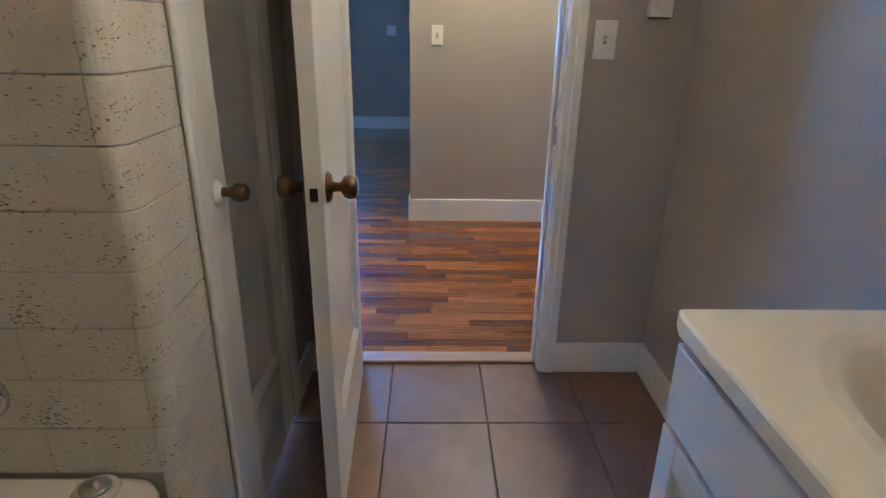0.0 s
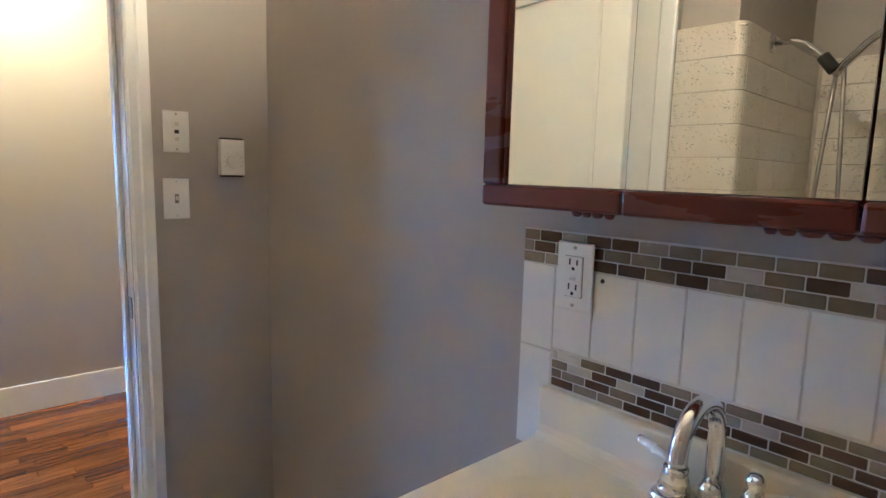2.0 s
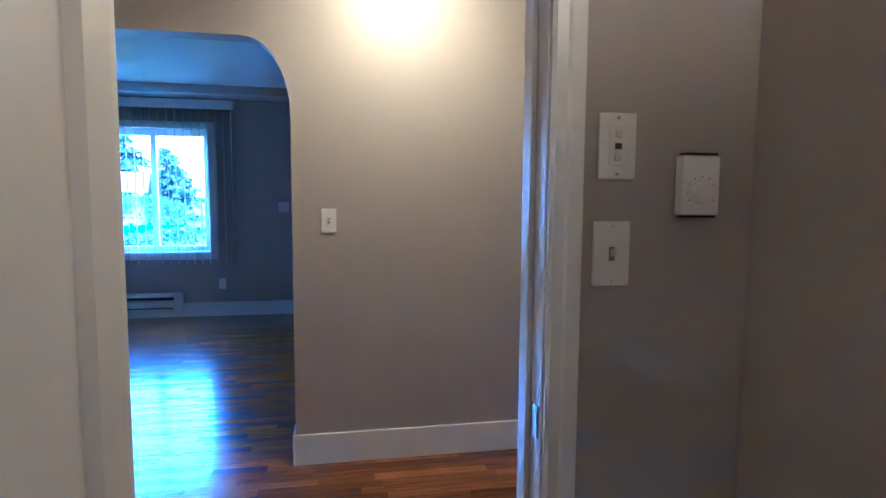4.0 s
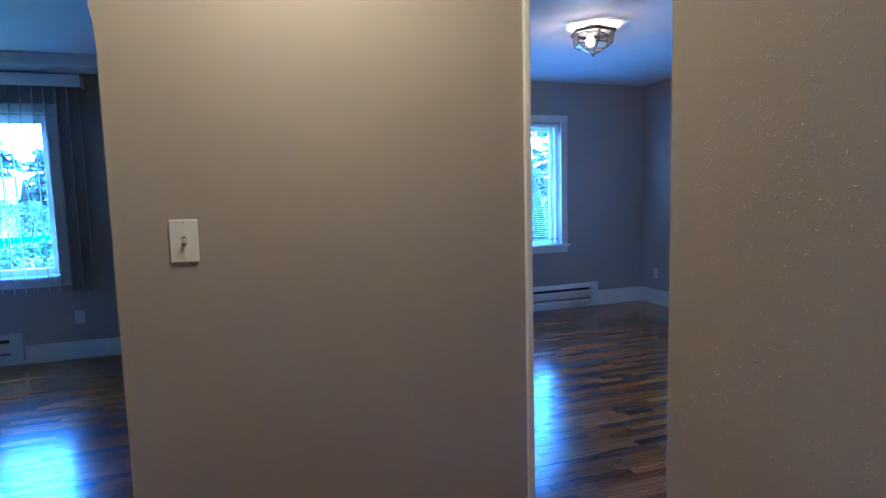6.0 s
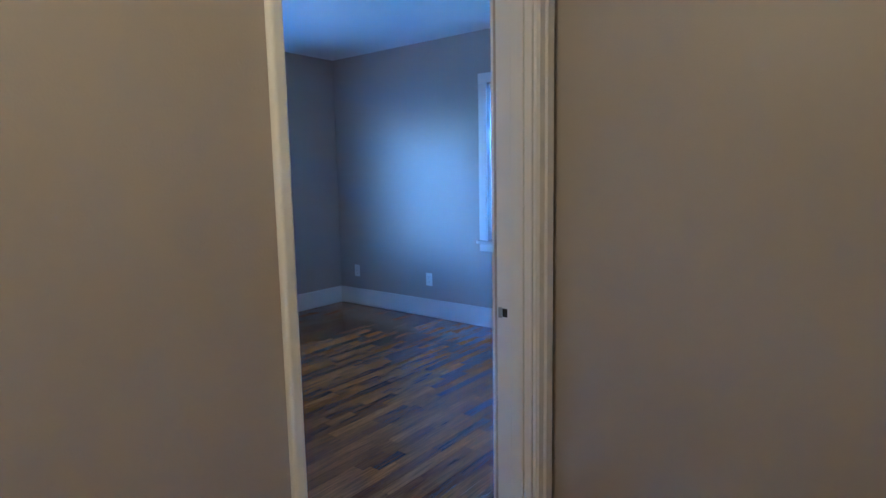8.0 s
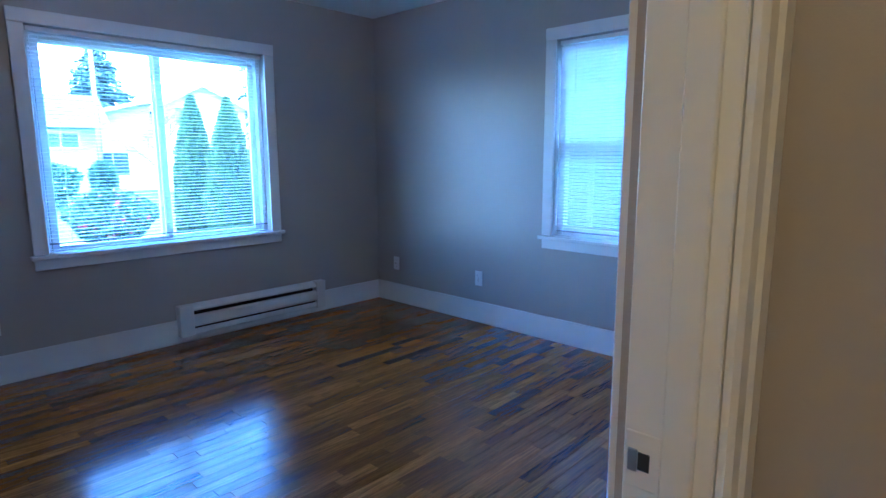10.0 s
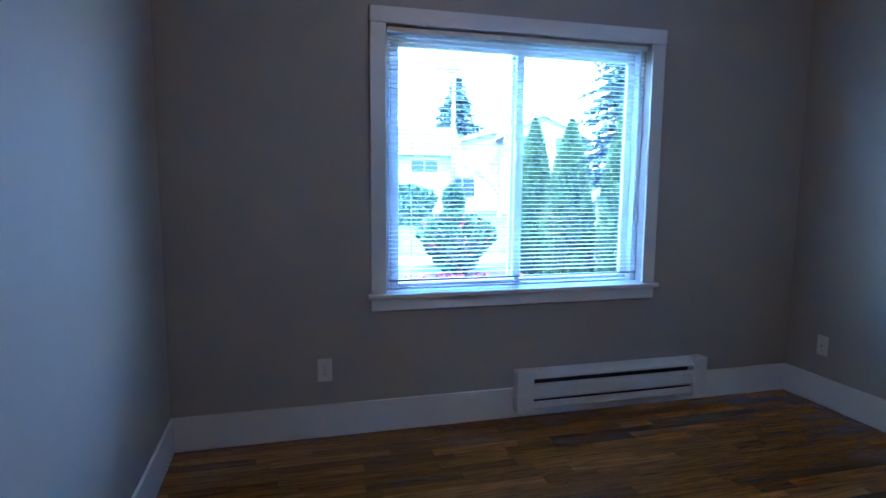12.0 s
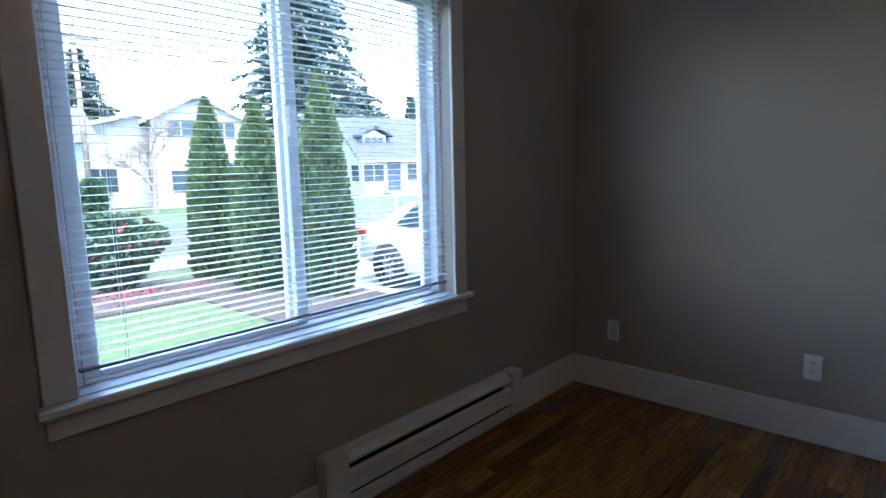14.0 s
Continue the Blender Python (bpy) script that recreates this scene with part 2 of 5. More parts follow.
# ---- helpers ----
def box(bm, x0, x1, y0, y1, z0, z1, bevel=0.0, seg=1):
    vs = [bm.verts.new((x, y, z)) for x in (x0, x1) for y in (y0, y1) for z in (z0, z1)]
    fs = [bm.faces.new([vs[i] for i in f]) for f in ((0, 1, 3, 2), (4, 6, 7, 5), (0, 4, 5, 1), (2, 3, 7, 6), (0, 2, 6, 4), (1, 5, 7, 3))]
    if bevel > 0:
        es = list({e for f in fs for e in f.edges})
        bmesh.ops.bevel(bm, geom=es, offset=bevel, segments=seg, affect="EDGES", profile=0.5)
    return bm


def cyl(bm, p, q, r0, r1=None, n=20, caps=True):
    """A tapered round bar from p to q."""
    p, q = Vector(p), Vector(q)
    r1 = r0 if r1 is None else r1
    rot = (q - p).to_track_quat("Z", "Y").to_matrix()
    a = [bm.verts.new(p + rot @ Vector((r0 * math.cos(2 * math.pi * i / n), r0 * math.sin(2 * math.pi * i / n), 0))) for i in range(n)]
    b = [bm.verts.new(q + rot @ Vector((r1 * math.cos(2 * math.pi * i / n), r1 * math.sin(2 * math.pi * i / n), 0))) for i in range(n)]
    for i in range(n):
        f = bm.faces.new((a[i], a[(i + 1) % n], b[(i + 1) % n], b[i]))
        f.smooth = True
    if caps:
        bm.faces.new(a[::-1])
        bm.faces.new(b)
    return bm


def lathe(bm, profile, m=None, n=28, sx=1.0, sy=1.0):
    """Turn (radius, height) pairs round the z axis; m places the result."""
    m = m or Matrix()
    rings = []
    for r, z in profile:
        if r < 1e-5:
            rings.append([bm.verts.new(m @ Vector((0, 0, z)))])
        else:
            rings.append([bm.verts.new(m @ Vector((r * sx * math.cos(2 * math.pi * i / n), r * sy * math.sin(2 * math.pi * i / n), z))) for i in range(n)])
    for a, b in zip(rings, rings[1:]):
        for i in range(n):
            j = (i + 1) % n
            if len(a) == 1 and len(b) == 1:
                continue
            if len(a) == 1:
                f = bm.faces.new((a[0], b[j], b[i]))
            elif len(b) == 1:
                f = bm.faces.new((a[i], a[j], b[0]))
            else:
                f = bm.faces.new((a[i], a[j], b[j], b[i]))
            f.smooth = True
    return bm


def tube(bm, pts, r, n=12):
    """A round bar swept along points."""
    pts = [Vector(p) for p in pts]
    rings = []
    up = Vector((0.13, 0.31, 0.94))
    for i, p in enumerate(pts):
        d = (pts[min(i + 1, len(pts) - 1)] - pts[max(i - 1, 0)]).normalized()
        s = d.cross(up).normalized()
        u = s.cross(d).normalized()
        rings.append([bm.verts.new(p + r * (math.cos(2 * math.pi * k / n) * s + math.sin(2 * math.pi * k / n) * u)) for k in range(n)])
    for a, b in zip(rings, rings[1:]):
        for k in range(n):
            f = bm.faces.new((a[k], a[(k + 1) % n], b[(k + 1) % n], b[k]))
            f.smooth = True
    bm.faces.new(rings[0][::-1])
    bm.faces.new(rings[-1])
    return bm


def prism(bm, outline, axis, a, b):
    """Extrude a 2D outline along an axis from a to b. Outline is in the other two axes, in xyz order."""
    def at(u, v, w):
        return {"x": (w, u, v), "y": (u, w, v), "z": (u, v, w)}[axis]
    lo = [bm.verts.new(at(u, v, a)) for u, v in outline]
    hi = [bm.verts.new(at(u, v, b)) for u, v in outline]
    n = len(outline)
    bm.faces.new(lo)
    bm.faces.new(hi[::-1])
    for i in range(n):
        bm.faces.new((lo[i], hi[i], hi[(i + 1) % n], lo[(i + 1) % n]))
    bmesh.ops.recalc_face_normals(bm, faces=bm.faces[:])
    return bm


def mesh_of(bm, name, material, fix=True):
    if fix:
        bmesh.ops.recalc_face_normals(bm, faces=bm.faces[:])
    me = bpy.data.meshes.new(name)
    bm.to_mesh(me)
    bm.free()
    for m in (material if isinstance(material, (list, tuple)) else [material]):
        me.materials.append(m)
    return me


def part(name, bm, material, parent, label=""):
    """One mesh object under a thing or a part, in that thing's own coordinates."""
    ob = new(name, mesh_of(bm, name, material))
    ob.parent = parent
    if label:
        tagged(ob, label)
    return ob


def thing(name, at, label, category, group="", turn=0.0):
    ob = new(name)
    ob.empty_display_size = 0.05
    ob.matrix_world = pose(*at, 0, 0, turn)
    return tagged(ob, label, category, group)


def structure(name, bm, material, label, category):
    return tagged(new(name, mesh_of(bm, name, material)), label, category, kind="structure")


def B(*a, **k):
    return box(bmesh.new(), *a, **k)


def wall(name, axis, lo, hi, face0, face1, z1, openings, material, label, z0=0.0):
    """A wall along an axis with rectangular openings (from, to, bottom, top)."""
    bm = bmesh.new()
    cuts = sorted({lo, hi, *[o[0] for o in openings], *[o[1] for o in openings]})
    for a, b in zip(cuts, cuts[1:]):
        mid = (a + b) / 2
        spans = [(z0, z1)]
        for o in openings:
            if o[0] < mid < o[1]:
                spans = [s for lo_z, hi_z in spans for s in ((lo_z, min(hi_z, o[2])), (max(lo_z, o[3]), hi_z)) if s[1] - s[0] > 1e-4]
        for s0, s1 in spans:
            if axis == "x":
                box(bm, a, b, face0, face1, s0, s1)
            else:
                box(bm, face0, face1, a, b, s0, s1)
    bmesh.ops.remove_doubles(bm, verts=bm.verts[:], dist=1e-5)
    seen, twice = {}, []
    for f in bm.faces:
        k = tuple(sorted(id(v) for v in f.verts))
        if k in seen:
            twice += [f, seen[k]]
        seen[k] = f
    bmesh.ops.delete(bm, geom=list(set(twice)), context="FACES")
    return structure(name, bm, material, label, "wall")


# ---- large structure ----
YB, YH, YH2, YF = 0.12, 1.82, 1.94, 5.545      # bath wall (hall side), hall wall, its far side, front wall
XR, XL, XE = 0.819, 0.965, 4.44                # bath right wall, bedroom left wall, bedroom right wall
structure("floor", B(-4.6, 4.6, 0.0, 5.7, -0.2, -0.012), SUBFLOOR, "dark subfloor under the oak strips", "floor")
structure("floor_bath", B(-1.4, 0.95, -2.75, 0.0, -0.2, -0.006), TGROUT, "dark grout bed under terracotta floor tiles", "floor")
structure("ceiling", B(-4.6, 4.6, -2.75, 5.7, CEIL, CEIL + 0.12), CEILING, "matt white painted ceiling", "ceiling")

wall("wall_bath_door", "x", -1.4, 0.95, 0.0, YB, CEIL, [(-0.305, 0.435, 0.0, 2.045)], WALL, "greige painted wall round the bathroom doorway")
wall("wall_bath_right", "y", -2.6, -0.001, XR, XR + 0.12, CEIL, [], WALL, "greige painted wall behind the vanity")
wall("wall_bath_back", "x", -1.4, 0.95, -2.74, -2.62, CEIL, [], WALL, "greige painted bathroom wall")
wall("wall_bath_left", "y", -2.62, -1.0, -1.4, -1.27, CEIL, [], WALL, "painted wall along the tub")
wall("wall_closet", "y", -0.82, -0.001, -0.57, -0.45, CEIL, [(-0.765, -0.29, 0.0, 2.03)], WALL, "greige painted wall with a closet door")
wall("wall_tub_end", "x", -1.27, -0.5705, -1.0, -0.86, CEIL, [], WALL, "plain painted wall above the block tub surround")
wall("wall_tub_column", "y", -1.0, -0.821, -0.57, -0.472, CEIL, [], WALL, "short wall end beside the tub")

# hall wall with a rounded archway and the bedroom doorway
bm = bmesh.new()
box(bm, -0.125, 1.055, YH, YH2, 0, CEIL)
box(bm, 1.055, 1.795, YH, YH2, 2.045, CEIL)
box(bm, 1.795, 3.2, YH, YH2, 0, CEIL)
structure("wall_hall", bm, WALL, "greige wall between the archway and the bedroom doorway", "wall")
arch = [(-0.125, CEIL), (-0.125, 1.66)]
arch += [(-0.325 + 0.2 * math.cos(a), 1.66 + 0.35 * math.sin(a)) for a in [radians(10 * i) for i in range(1, 10)]]
arch += [(-1.25 - 0.2 * math.sin(a), 1.66 + 0.35 * math.cos(a)) for a in [radians(10 * i) for i in range(0, 10)]]
arch += [(-1.45, CEIL)]
structure("wall_arch", prism(bmesh.new(), arch, "y", YH, YH2), WALL, "rounded plaster archway into the living room", "wall")
wall("wall_arch_left", "x", -1.85, -1.45, YH, YH2, CEIL, [], WALL, "greige wall beside the archway")
wall("wall_hall_left", "y", YB, YH, -1.85, -1.73, CEIL, [], WALL, "greige wall closing the hall")
wall("wall_hall_right", "y", YB, 0.904, 0.824, 0.95, CEIL, [], WALL_ROUGH, "greige wall with a coarse trowelled texture")
wall("wall_hall_return", "x", 0.95, 3.2, 0.78, 0.904, CEIL, [], WALL_ROUGH, "greige wall along the side hall")
wall("wall_hall_end", "y", 0.905, YH - 0.0005, 1.888, 2.0, CEIL, [], WALL, "greige wall ending the side hall")
wall("wall_hall_back", "x", -1.85, -1.4, 0.0, YB, CEIL, [], WALL, "greige wall of the hall")

# bedroom and living room
W1 = (1.963, 3.398, 0.703, 1.985)              # bedroom front window: x from, x to, sill, head
W2 = (2.955, 3.735, 0.725, 1.99)               # bedroom side window: y from, y to, sill, head
W3 = (-3.55, -1.235, 0.70, 1.99)               # living room window
wall("wall_front", "x", -4.6, 4.6, YF, YF + 0.16, CEIL + 0.1, [W1, W3], WALL, "greige outer wall with two white windows")
wall("wall_bedroom_right", "y", YH2, YF, XE, XE + 0.16, CEIL, [W2], WALL, "greige bedroom wall with a side window")
wall("wall_party", "y", YH2, YF, 0.845, XL, CEIL, [], WALL, "greige wall between living room and bedroom")
wall("wall_bedroom_back", "x", 3.2, 4.6, YH, YH2, CEIL, [], WALL, "greige bedroom wall")
structure("ceiling_soffit", B(-4.479, 0.844, YF - 0.3, YF - 0.0005, 2.305, CEIL - 0.0005, 0.012, seg=3), CEILING, "low plaster soffit above the living room window", "ceiling")
wall("wall_living_left", "y", YH, YF, -4.6, -4.48, CEIL, [], WALL, "greige living room wall")
wall("wall_living_back", "x", -4.6, -1.85, YH, YH2, CEIL, [], WALL, "greige living room wall")


def baseboard(name, runs, h, label="white painted baseboard"):
    for x0, x1, y0, y1 in runs:
        structure(name, B(x0, x1, y0, y1, 0.0, h, 0.003), TRIM, label, "baseboard")


T = 0.014
baseboard("baseboard_bath", [(0.482, XR - T - 0.001, -T, -0.0005), (XR - T, XR - 0.0005, -1.11, -0.0005), (-0.449, -0.368, -T, -0.0005), (-0.4495, -0.45 + T, -0.2, -T - 0.001)], 0.125)
baseboard("baseboard_hall", [(-0.1245, 1.038, YH - T, YH - 0.0005), (-0.125 - T, -0.1255, YH - T, YH2 + T), (0.824 - T, 0.8235, YB + 0.001, 0.904 + T), (0.825, 1.885, 0.9045, 0.904 + T), (1.888 - T, 1.8875, 0.93, YH - 0.022)], 0.152)
baseboard("baseboard_bedroom", [(XL + T, XE - T, YF - T, YF - 0.0005), (XL + 0.0005, XL + T, YH2 + 0.02, YF - 0.001), (XE - T, XE - 0.0005, YH2 + 0.02, YF - 0.001), (1.87, XE - T - 0.001, YH2 + 0.0005, YH2 + T)], 0.165)
baseboard("baseboard_living", [(-4.47, 0.845 - T - 0.001, YF - T, YF - 0.0005), (0.845 - T, 0.8445, YH2 + T, YF - 0.001)], 0.15)


def casing_leg(bm, axis, u0, u1, v0, v1, z1, inner):
    """One moulded casing board, thicker at its outer edge."""
    w = u1 - u0
    prof = [(u0, v0), (u1, v0), (u1, v1), (u0 + 0.55 * w, v1), (u0 + 0.45 * w, v0 + 0.75 * (v1 - v0)), (u0 + 0.12 * w, v0 + 0.7 * (v1 - v0)), (u0, v0 + 0.4 * (v1 - v0))]
    if inner:
        prof = [(u0 + u1 - u, v) for u, v in prof]
    if axis == "y":
        prof = [(v, u) for u, v in prof]
    prism(bm, prof, "z", 0.0, z1)


# bathroom door frame
frame_a = thing("door_1", (0.0, 0.0, 0.0), "white painted bathroom door frame with moulded casing", "door frame")
tagged(frame_a, kind="structure")
part("jamb", B(-0.304, -0.285, 0.001, YB - 0.001, 0, 2.03, 0.002), TRIM, frame_a)
part("jamb", B(0.421, 0.434, 0.001, YB - 0.001, 0, 2.03, 0.002), TRIM, frame_a)
part("head_jamb", B(-0.304, 0.434, 0.001, YB - 0.001, 2.031, 2.044), TRIM, frame_a)
part("stop", B(0.409, 0.4205, 0.05, 0.085, 0, 2.03, 0.002), TRIM, frame_a)
bm = bmesh.new()
casing_leg(bm, "x", 0.424, 0.481, -0.0005, -0.017, 2.03, False)
part("casing", bm, TRIM, frame_a)
part("casing", B(-0.365, -0.308, -0.017, -0.0005, 0, 2.03, 0.003), TRIM, frame_a)
part("casing_head", B(-0.365, 0.481, -0.017, -0.0005, 2.031, 2.09, 0.003), TRIM, frame_a)
part("casing", B(0.424, 0.485, YB + 0.0005, YB + 0.017, 0, 2.03, 0.003), TRIM, frame_a)
part("casing", B(-0.35, -0.288, YB + 0.0005, YB + 0.017, 0, 2.03, 0.003), TRIM, frame_a)
part("casing_head", B(-0.35, 0.485, YB + 0.0005, YB + 0.017, 2.031, 2.09, 0.003), TRIM, frame_a)
part("strike_plate", B(0.4175, 0.4205, 0.012, 0.042, 0.865, 0.925, 0.001), STEEL, frame_a, "tarnished metal strike plate")
structure("threshold", B(-0.284, 0.419, 0.045, 0.118, -0.012, 0.012, 0.004), mat("worn_oak_sill", (0.34, 0.21, 0.11), 0.5, var=0.35, scale=14, stretch=(0.2, 2, 1)), "worn pale oak threshold strip", "threshold")

# bedroom door frame
frame_b = thing("door_2", (0.0, 0.0, 0.0), "white painted bedroom door frame with moulded casing", "door frame")
tagged(frame_b, kind="structure")
part("jamb", B(1.056, 1.068, YH + 0.001, YH2 - 0.001, 0, 2.03, 0.002), TRIM, frame_b)
part("jamb", B(1.78, 1.794, YH + 0.001, YH2 - 0.016, 0, 2.03, 0.002), TRIM, frame_b)
part("head_jamb", B(1.056, 1.794, YH + 0.001, YH2 - 0.001, 2.031, 2.044), TRIM, frame_b)
part("stop", B(1.7685, 1.7795, YH + 0.02, YH + 0.055, 0, 2.03, 0.002), TRIM, frame_b)
bm = bmesh.new()
casing_leg(bm, "x", 1.785, 1.852, YH - 0.0005, YH - 0.02, 2.03, False)
part("casing", bm, TRIM, frame_b)
part("casing", B(1.04, 1.064, YH - 0.017, YH - 0.0005, 0, 2.03, 0.006, seg=3), TRIM, frame_b)
part("casing_head", B(1.04, 1.852, YH - 0.017, YH - 0.0005, 2.031, 2.095, 0.003), TRIM, frame_b)
part("casing", B(1.806, 1.868, YH2 + 0.0005, YH2 + 0.017, 0, 2.03, 0.003), TRIM, frame_b)
part("casing", B(1.005, 1.064, YH2 + 0.0005, YH2 + 0.017, 0, 2.03, 0.003), TRIM, frame_b)
part("casing_head", B(1.005, 1.85, YH2 + 0.0005, YH2 + 0.017, 2.031, 2.095, 0.003), TRIM, frame_b)
sp = part("strike_plate", B(1.777, 1.7795, YH2 - 0.062, YH2 - 0.02, 0.875, 0.945, 0.001), TRIM, frame_b, "painted-over strike plate")
part("latch_hole", B(1.7758, 1.7768, YH2 - 0.050, YH2 - 0.036, 0.899, 0.921), DARK, sp)
part("latch_lip", B(1.7735, 1.7768, YH2 - 0.0355, YH2 - 0.024, 0.896, 0.924, 0.001), STEEL, sp, "worn metal lip")


def window_trim(w, axis, face, out, sign, thing_name, label):
    """White boards round an opening with a stool and an apron. axis: along which the wall runs; sign: which way the room lies."""
    tr = thing(thing_name, (0, 0, 0), label, "window")
    tagged(tr, kind="structure")

    def bb(u0, u1, d0, d1, z0, z1, bev=0.003):
        a, b = sorted((face + sign * d0, face + sign * d1))
        return B(u0, u1, a, b, z0, z1, bev) if axis == "x" else B(a, b, u0, u1, z0, z1, bev)
    lo, hi, sill, head = w
    part("side_casing", bb(lo - 0.072, lo + 0.004, 0.0005, 0.018, sill + 0.004, head), TRIM, tr)
    part("side_casing", bb(hi - 0.004, hi + 0.072, 0.0005, 0.018, sill + 0.004, head), TRIM, tr)
    part("head_casing", bb(lo - 0.074, hi + 0.074, 0.0005, 0.02, head + 0.001, head + 0.075), TRIM, tr)
    part("window_sill", bb(lo - 0.09, hi + 0.09, 0.0005, 0.045, sill - 0.022, sill + 0.003, 0.005), GLOSS, tr)
    part("apron", bb(lo - 0.072, hi + 0.072, 0.0005, 0.016, sill - 0.085, sill - 0.023), TRIM, tr)
    part("reveal", bb(lo + 0.0005, hi - 0.0005, -0.085, -0.0005, sill + 0.0005, sill + 0.005, 0.001), GLOSS, tr)
    return tr, bb


# bedroom front window: a white vinyl slider
tr1, bb = window_trim(W1, "x", YF, 0.16, -1, "window_1", "white vinyl sliding window with painted casing and sill")
lo, hi, sl, hd = W1
s0 = sl + 0.006
bm = bmesh.new()
for args in ((lo + 0.001, lo + 0.035, s0, hd - 0.001), (hi - 0.035, hi - 0.001, s0, hd - 0.001), (lo + 0.0355, hi - 0.0355, s0, s0 + 0.012), (lo + 0.0355, hi - 0.0355, hd - 0.04, hd - 0.001)):
    box(bm, args[0], args[1], YF + 0.06, YF + 0.13, args[2], args[3], 0.003)
fr1 = part("window_frame", bm, VINYL, tr1)
MULL = 2.672
for a, b, d in ((lo + 0.037, MULL + 0.028, 0.068), (MULL - 0.028, hi - 0.037, 0.098)):
    bm = bmesh.new()
    for u0, u1, z0, z1 in ((a, a + 0.042, s0 + 0.013, hd - 0.042), (b - 0.042, b, s0 + 0.013, hd - 0.042), (a + 0.0425, b - 0.0425, s0 + 0.013, s0 + 0.030), (a + 0.0425, b - 0.0425, hd - 0.085, hd - 0.042)):
        box(bm, u0, u1, YF + d, YF + d + 0.026, z0, z1, 0.003)
    sash = part("sash", bm, VINYL, tr1)
    pane = part("pane", B(a + 0.04, b - 0.04, YF + d + 0.011, YF + d + 0.015, s0 + 0.029, hd - 0.083), PANE, sash, "clear glass")
    pane.visible_shadow = False
latch = part("latch", B(MULL - 0.012, MULL + 0.01, YF + 0.056, YF + 0.0675, 1.36, 1.46, 0.004), VINYL, tr1, "white sash latch")
part("latch", B(MULL - 0.015, MULL + 0.02, YF + 0.05, YF + 0.0675, s0 + 0.03, s0 + 0.045, 0.003), VINYL, tr1)


def blind(at, turn, width, top, bottom, tilt, label, pitch=0.0215):
    """A mini blind: head rail, slats, ladder cords, bottom rail. Local x runs along it."""
    bl = thing("window_blind", at, label, "blind", turn=turn)
    part("head_rail", B(-width / 2, width / 2, -0.013, 0.013, top - 0.026, top, 0.002), SLAT, bl)
    bm = bmesh.new()
    k, c = 5, []
    for i in range(k + 1):
        u = (i / k - 0.5) * 0.025
        c.append((u, 0.0010 * (1 - (2 * i / k - 1) ** 2)))
    up = [[bm.verts.new((x, u, z)) for u, z in c] for x in (-width / 2 + 0.004, width / 2 - 0.004)]
    dn = [[bm.verts.new((x, u, z - 0.0004)) for u, z in c] for x in (-width / 2 + 0.004, width / 2 - 0.004)]
    for i in range(k):
        bm.faces.new((up[0][i], up[1][i], up[1][i + 1], up[0][i + 1]))
        bm.faces.new((dn[0][i], dn[0][i + 1], dn[1][i + 1], dn[1][i]))
    for a in (0, k):
        bm.faces.new((up[0][a], up[1][a], dn[1][a], dn[0][a]))
    slat = part("slat", bm, SLAT, bl)
    n = int((top - 0.04 - bottom - 0.02) / pitch)
    slat.matrix_basis = pose(0, 0, top - 0.045, tilt, 0, 0)
    for i in range(1, n):
        s = slat.copy()
        scene.collection.objects.link(s)
        s.matrix_basis = pose(0, 0, top - 0.045 - i * pitch, tilt + random.uniform(-0.8, 0.8), random.uniform(-0.05, 0.05), 0)
    part("bottom_rail", B(-width / 2 + 0.004, width / 2 - 0.004, -0.011, 0.011, bottom, bottom + 0.009, 0.003), RAIL_D, bl)
    cords = 3 if width > 1.1 else 2
    for i in range(cords):
        x = -width / 2 + 0.12 + (width - 0.24) * i / (cords - 1)
        bm = bmesh.new()
        for dy in (-0.0125, 0.0125):
            cyl(bm, (x, dy, bottom + 0.01), (x, dy, top - 0.02), 0.0007, n=6)
        part("ladder_cord", bm, SLAT, bl)
    return bl


blind(((lo + hi) / 2, YF + 0.03, 0), 0, hi - lo - 0.03, hd - 0.006, 0.757, 0.5, "white mini blind lowered with its slats level")
bm = bmesh.new()
cyl(bm, (hi - 0.06, YF + 0.010, hd - 0.03), (hi - 0.055, YF + 0.010, 1.0), 0.004, n=8)
tagged(new("blind_wand", mesh_of(bm, "blind_wand", SLAT)), "thin white tilt wand hanging from the blind", "blind wand")

# bedroom side window: a single-hung sash behind a closed blind
tr2, bb = window_trim(W2, "y", XE, 0.16, -1, "window_2", "white single-hung window with painted casing and sill")
lo, hi, sl, hd = W2
bm = bmesh.new()
for u0, u1, z0, z1 in ((lo + 0.001, lo + 0.04, sl + 0.006, hd - 0.001), (hi - 0.04, hi - 0.001, sl + 0.006, hd - 0.001), (lo + 0.0405, hi - 0.0405, sl + 0.006, sl + 0.06), (lo + 0.0405, hi - 0.0405, hd - 0.045, hd - 0.001), (lo + 0.0405, hi - 0.0405, 1.29, 1.345)):
    box(bm, XE + 0.07, XE + 0.13, u0, u1, z0, z1, 0.003)
part("window_frame", bm, VINYL, tr2)
for z0, z1 in ((sl + 0.06, 1.29), (1.345, hd - 0.045)):
    p2 = part("pane", B(XE + 0.098, XE + 0.102, lo + 0.041, hi - 0.041, z0 + 0.001, z1 - 0.001), PANE, tr2, "clear glass")
    p2.visible_shadow = False
blind((XE + 0.035, (lo + hi) / 2, 0), 90, hi - lo - 0.02, hd - 0.006, sl + 0.035, 50, "white mini blind lowered with its slats half closed", pitch=0.0215)

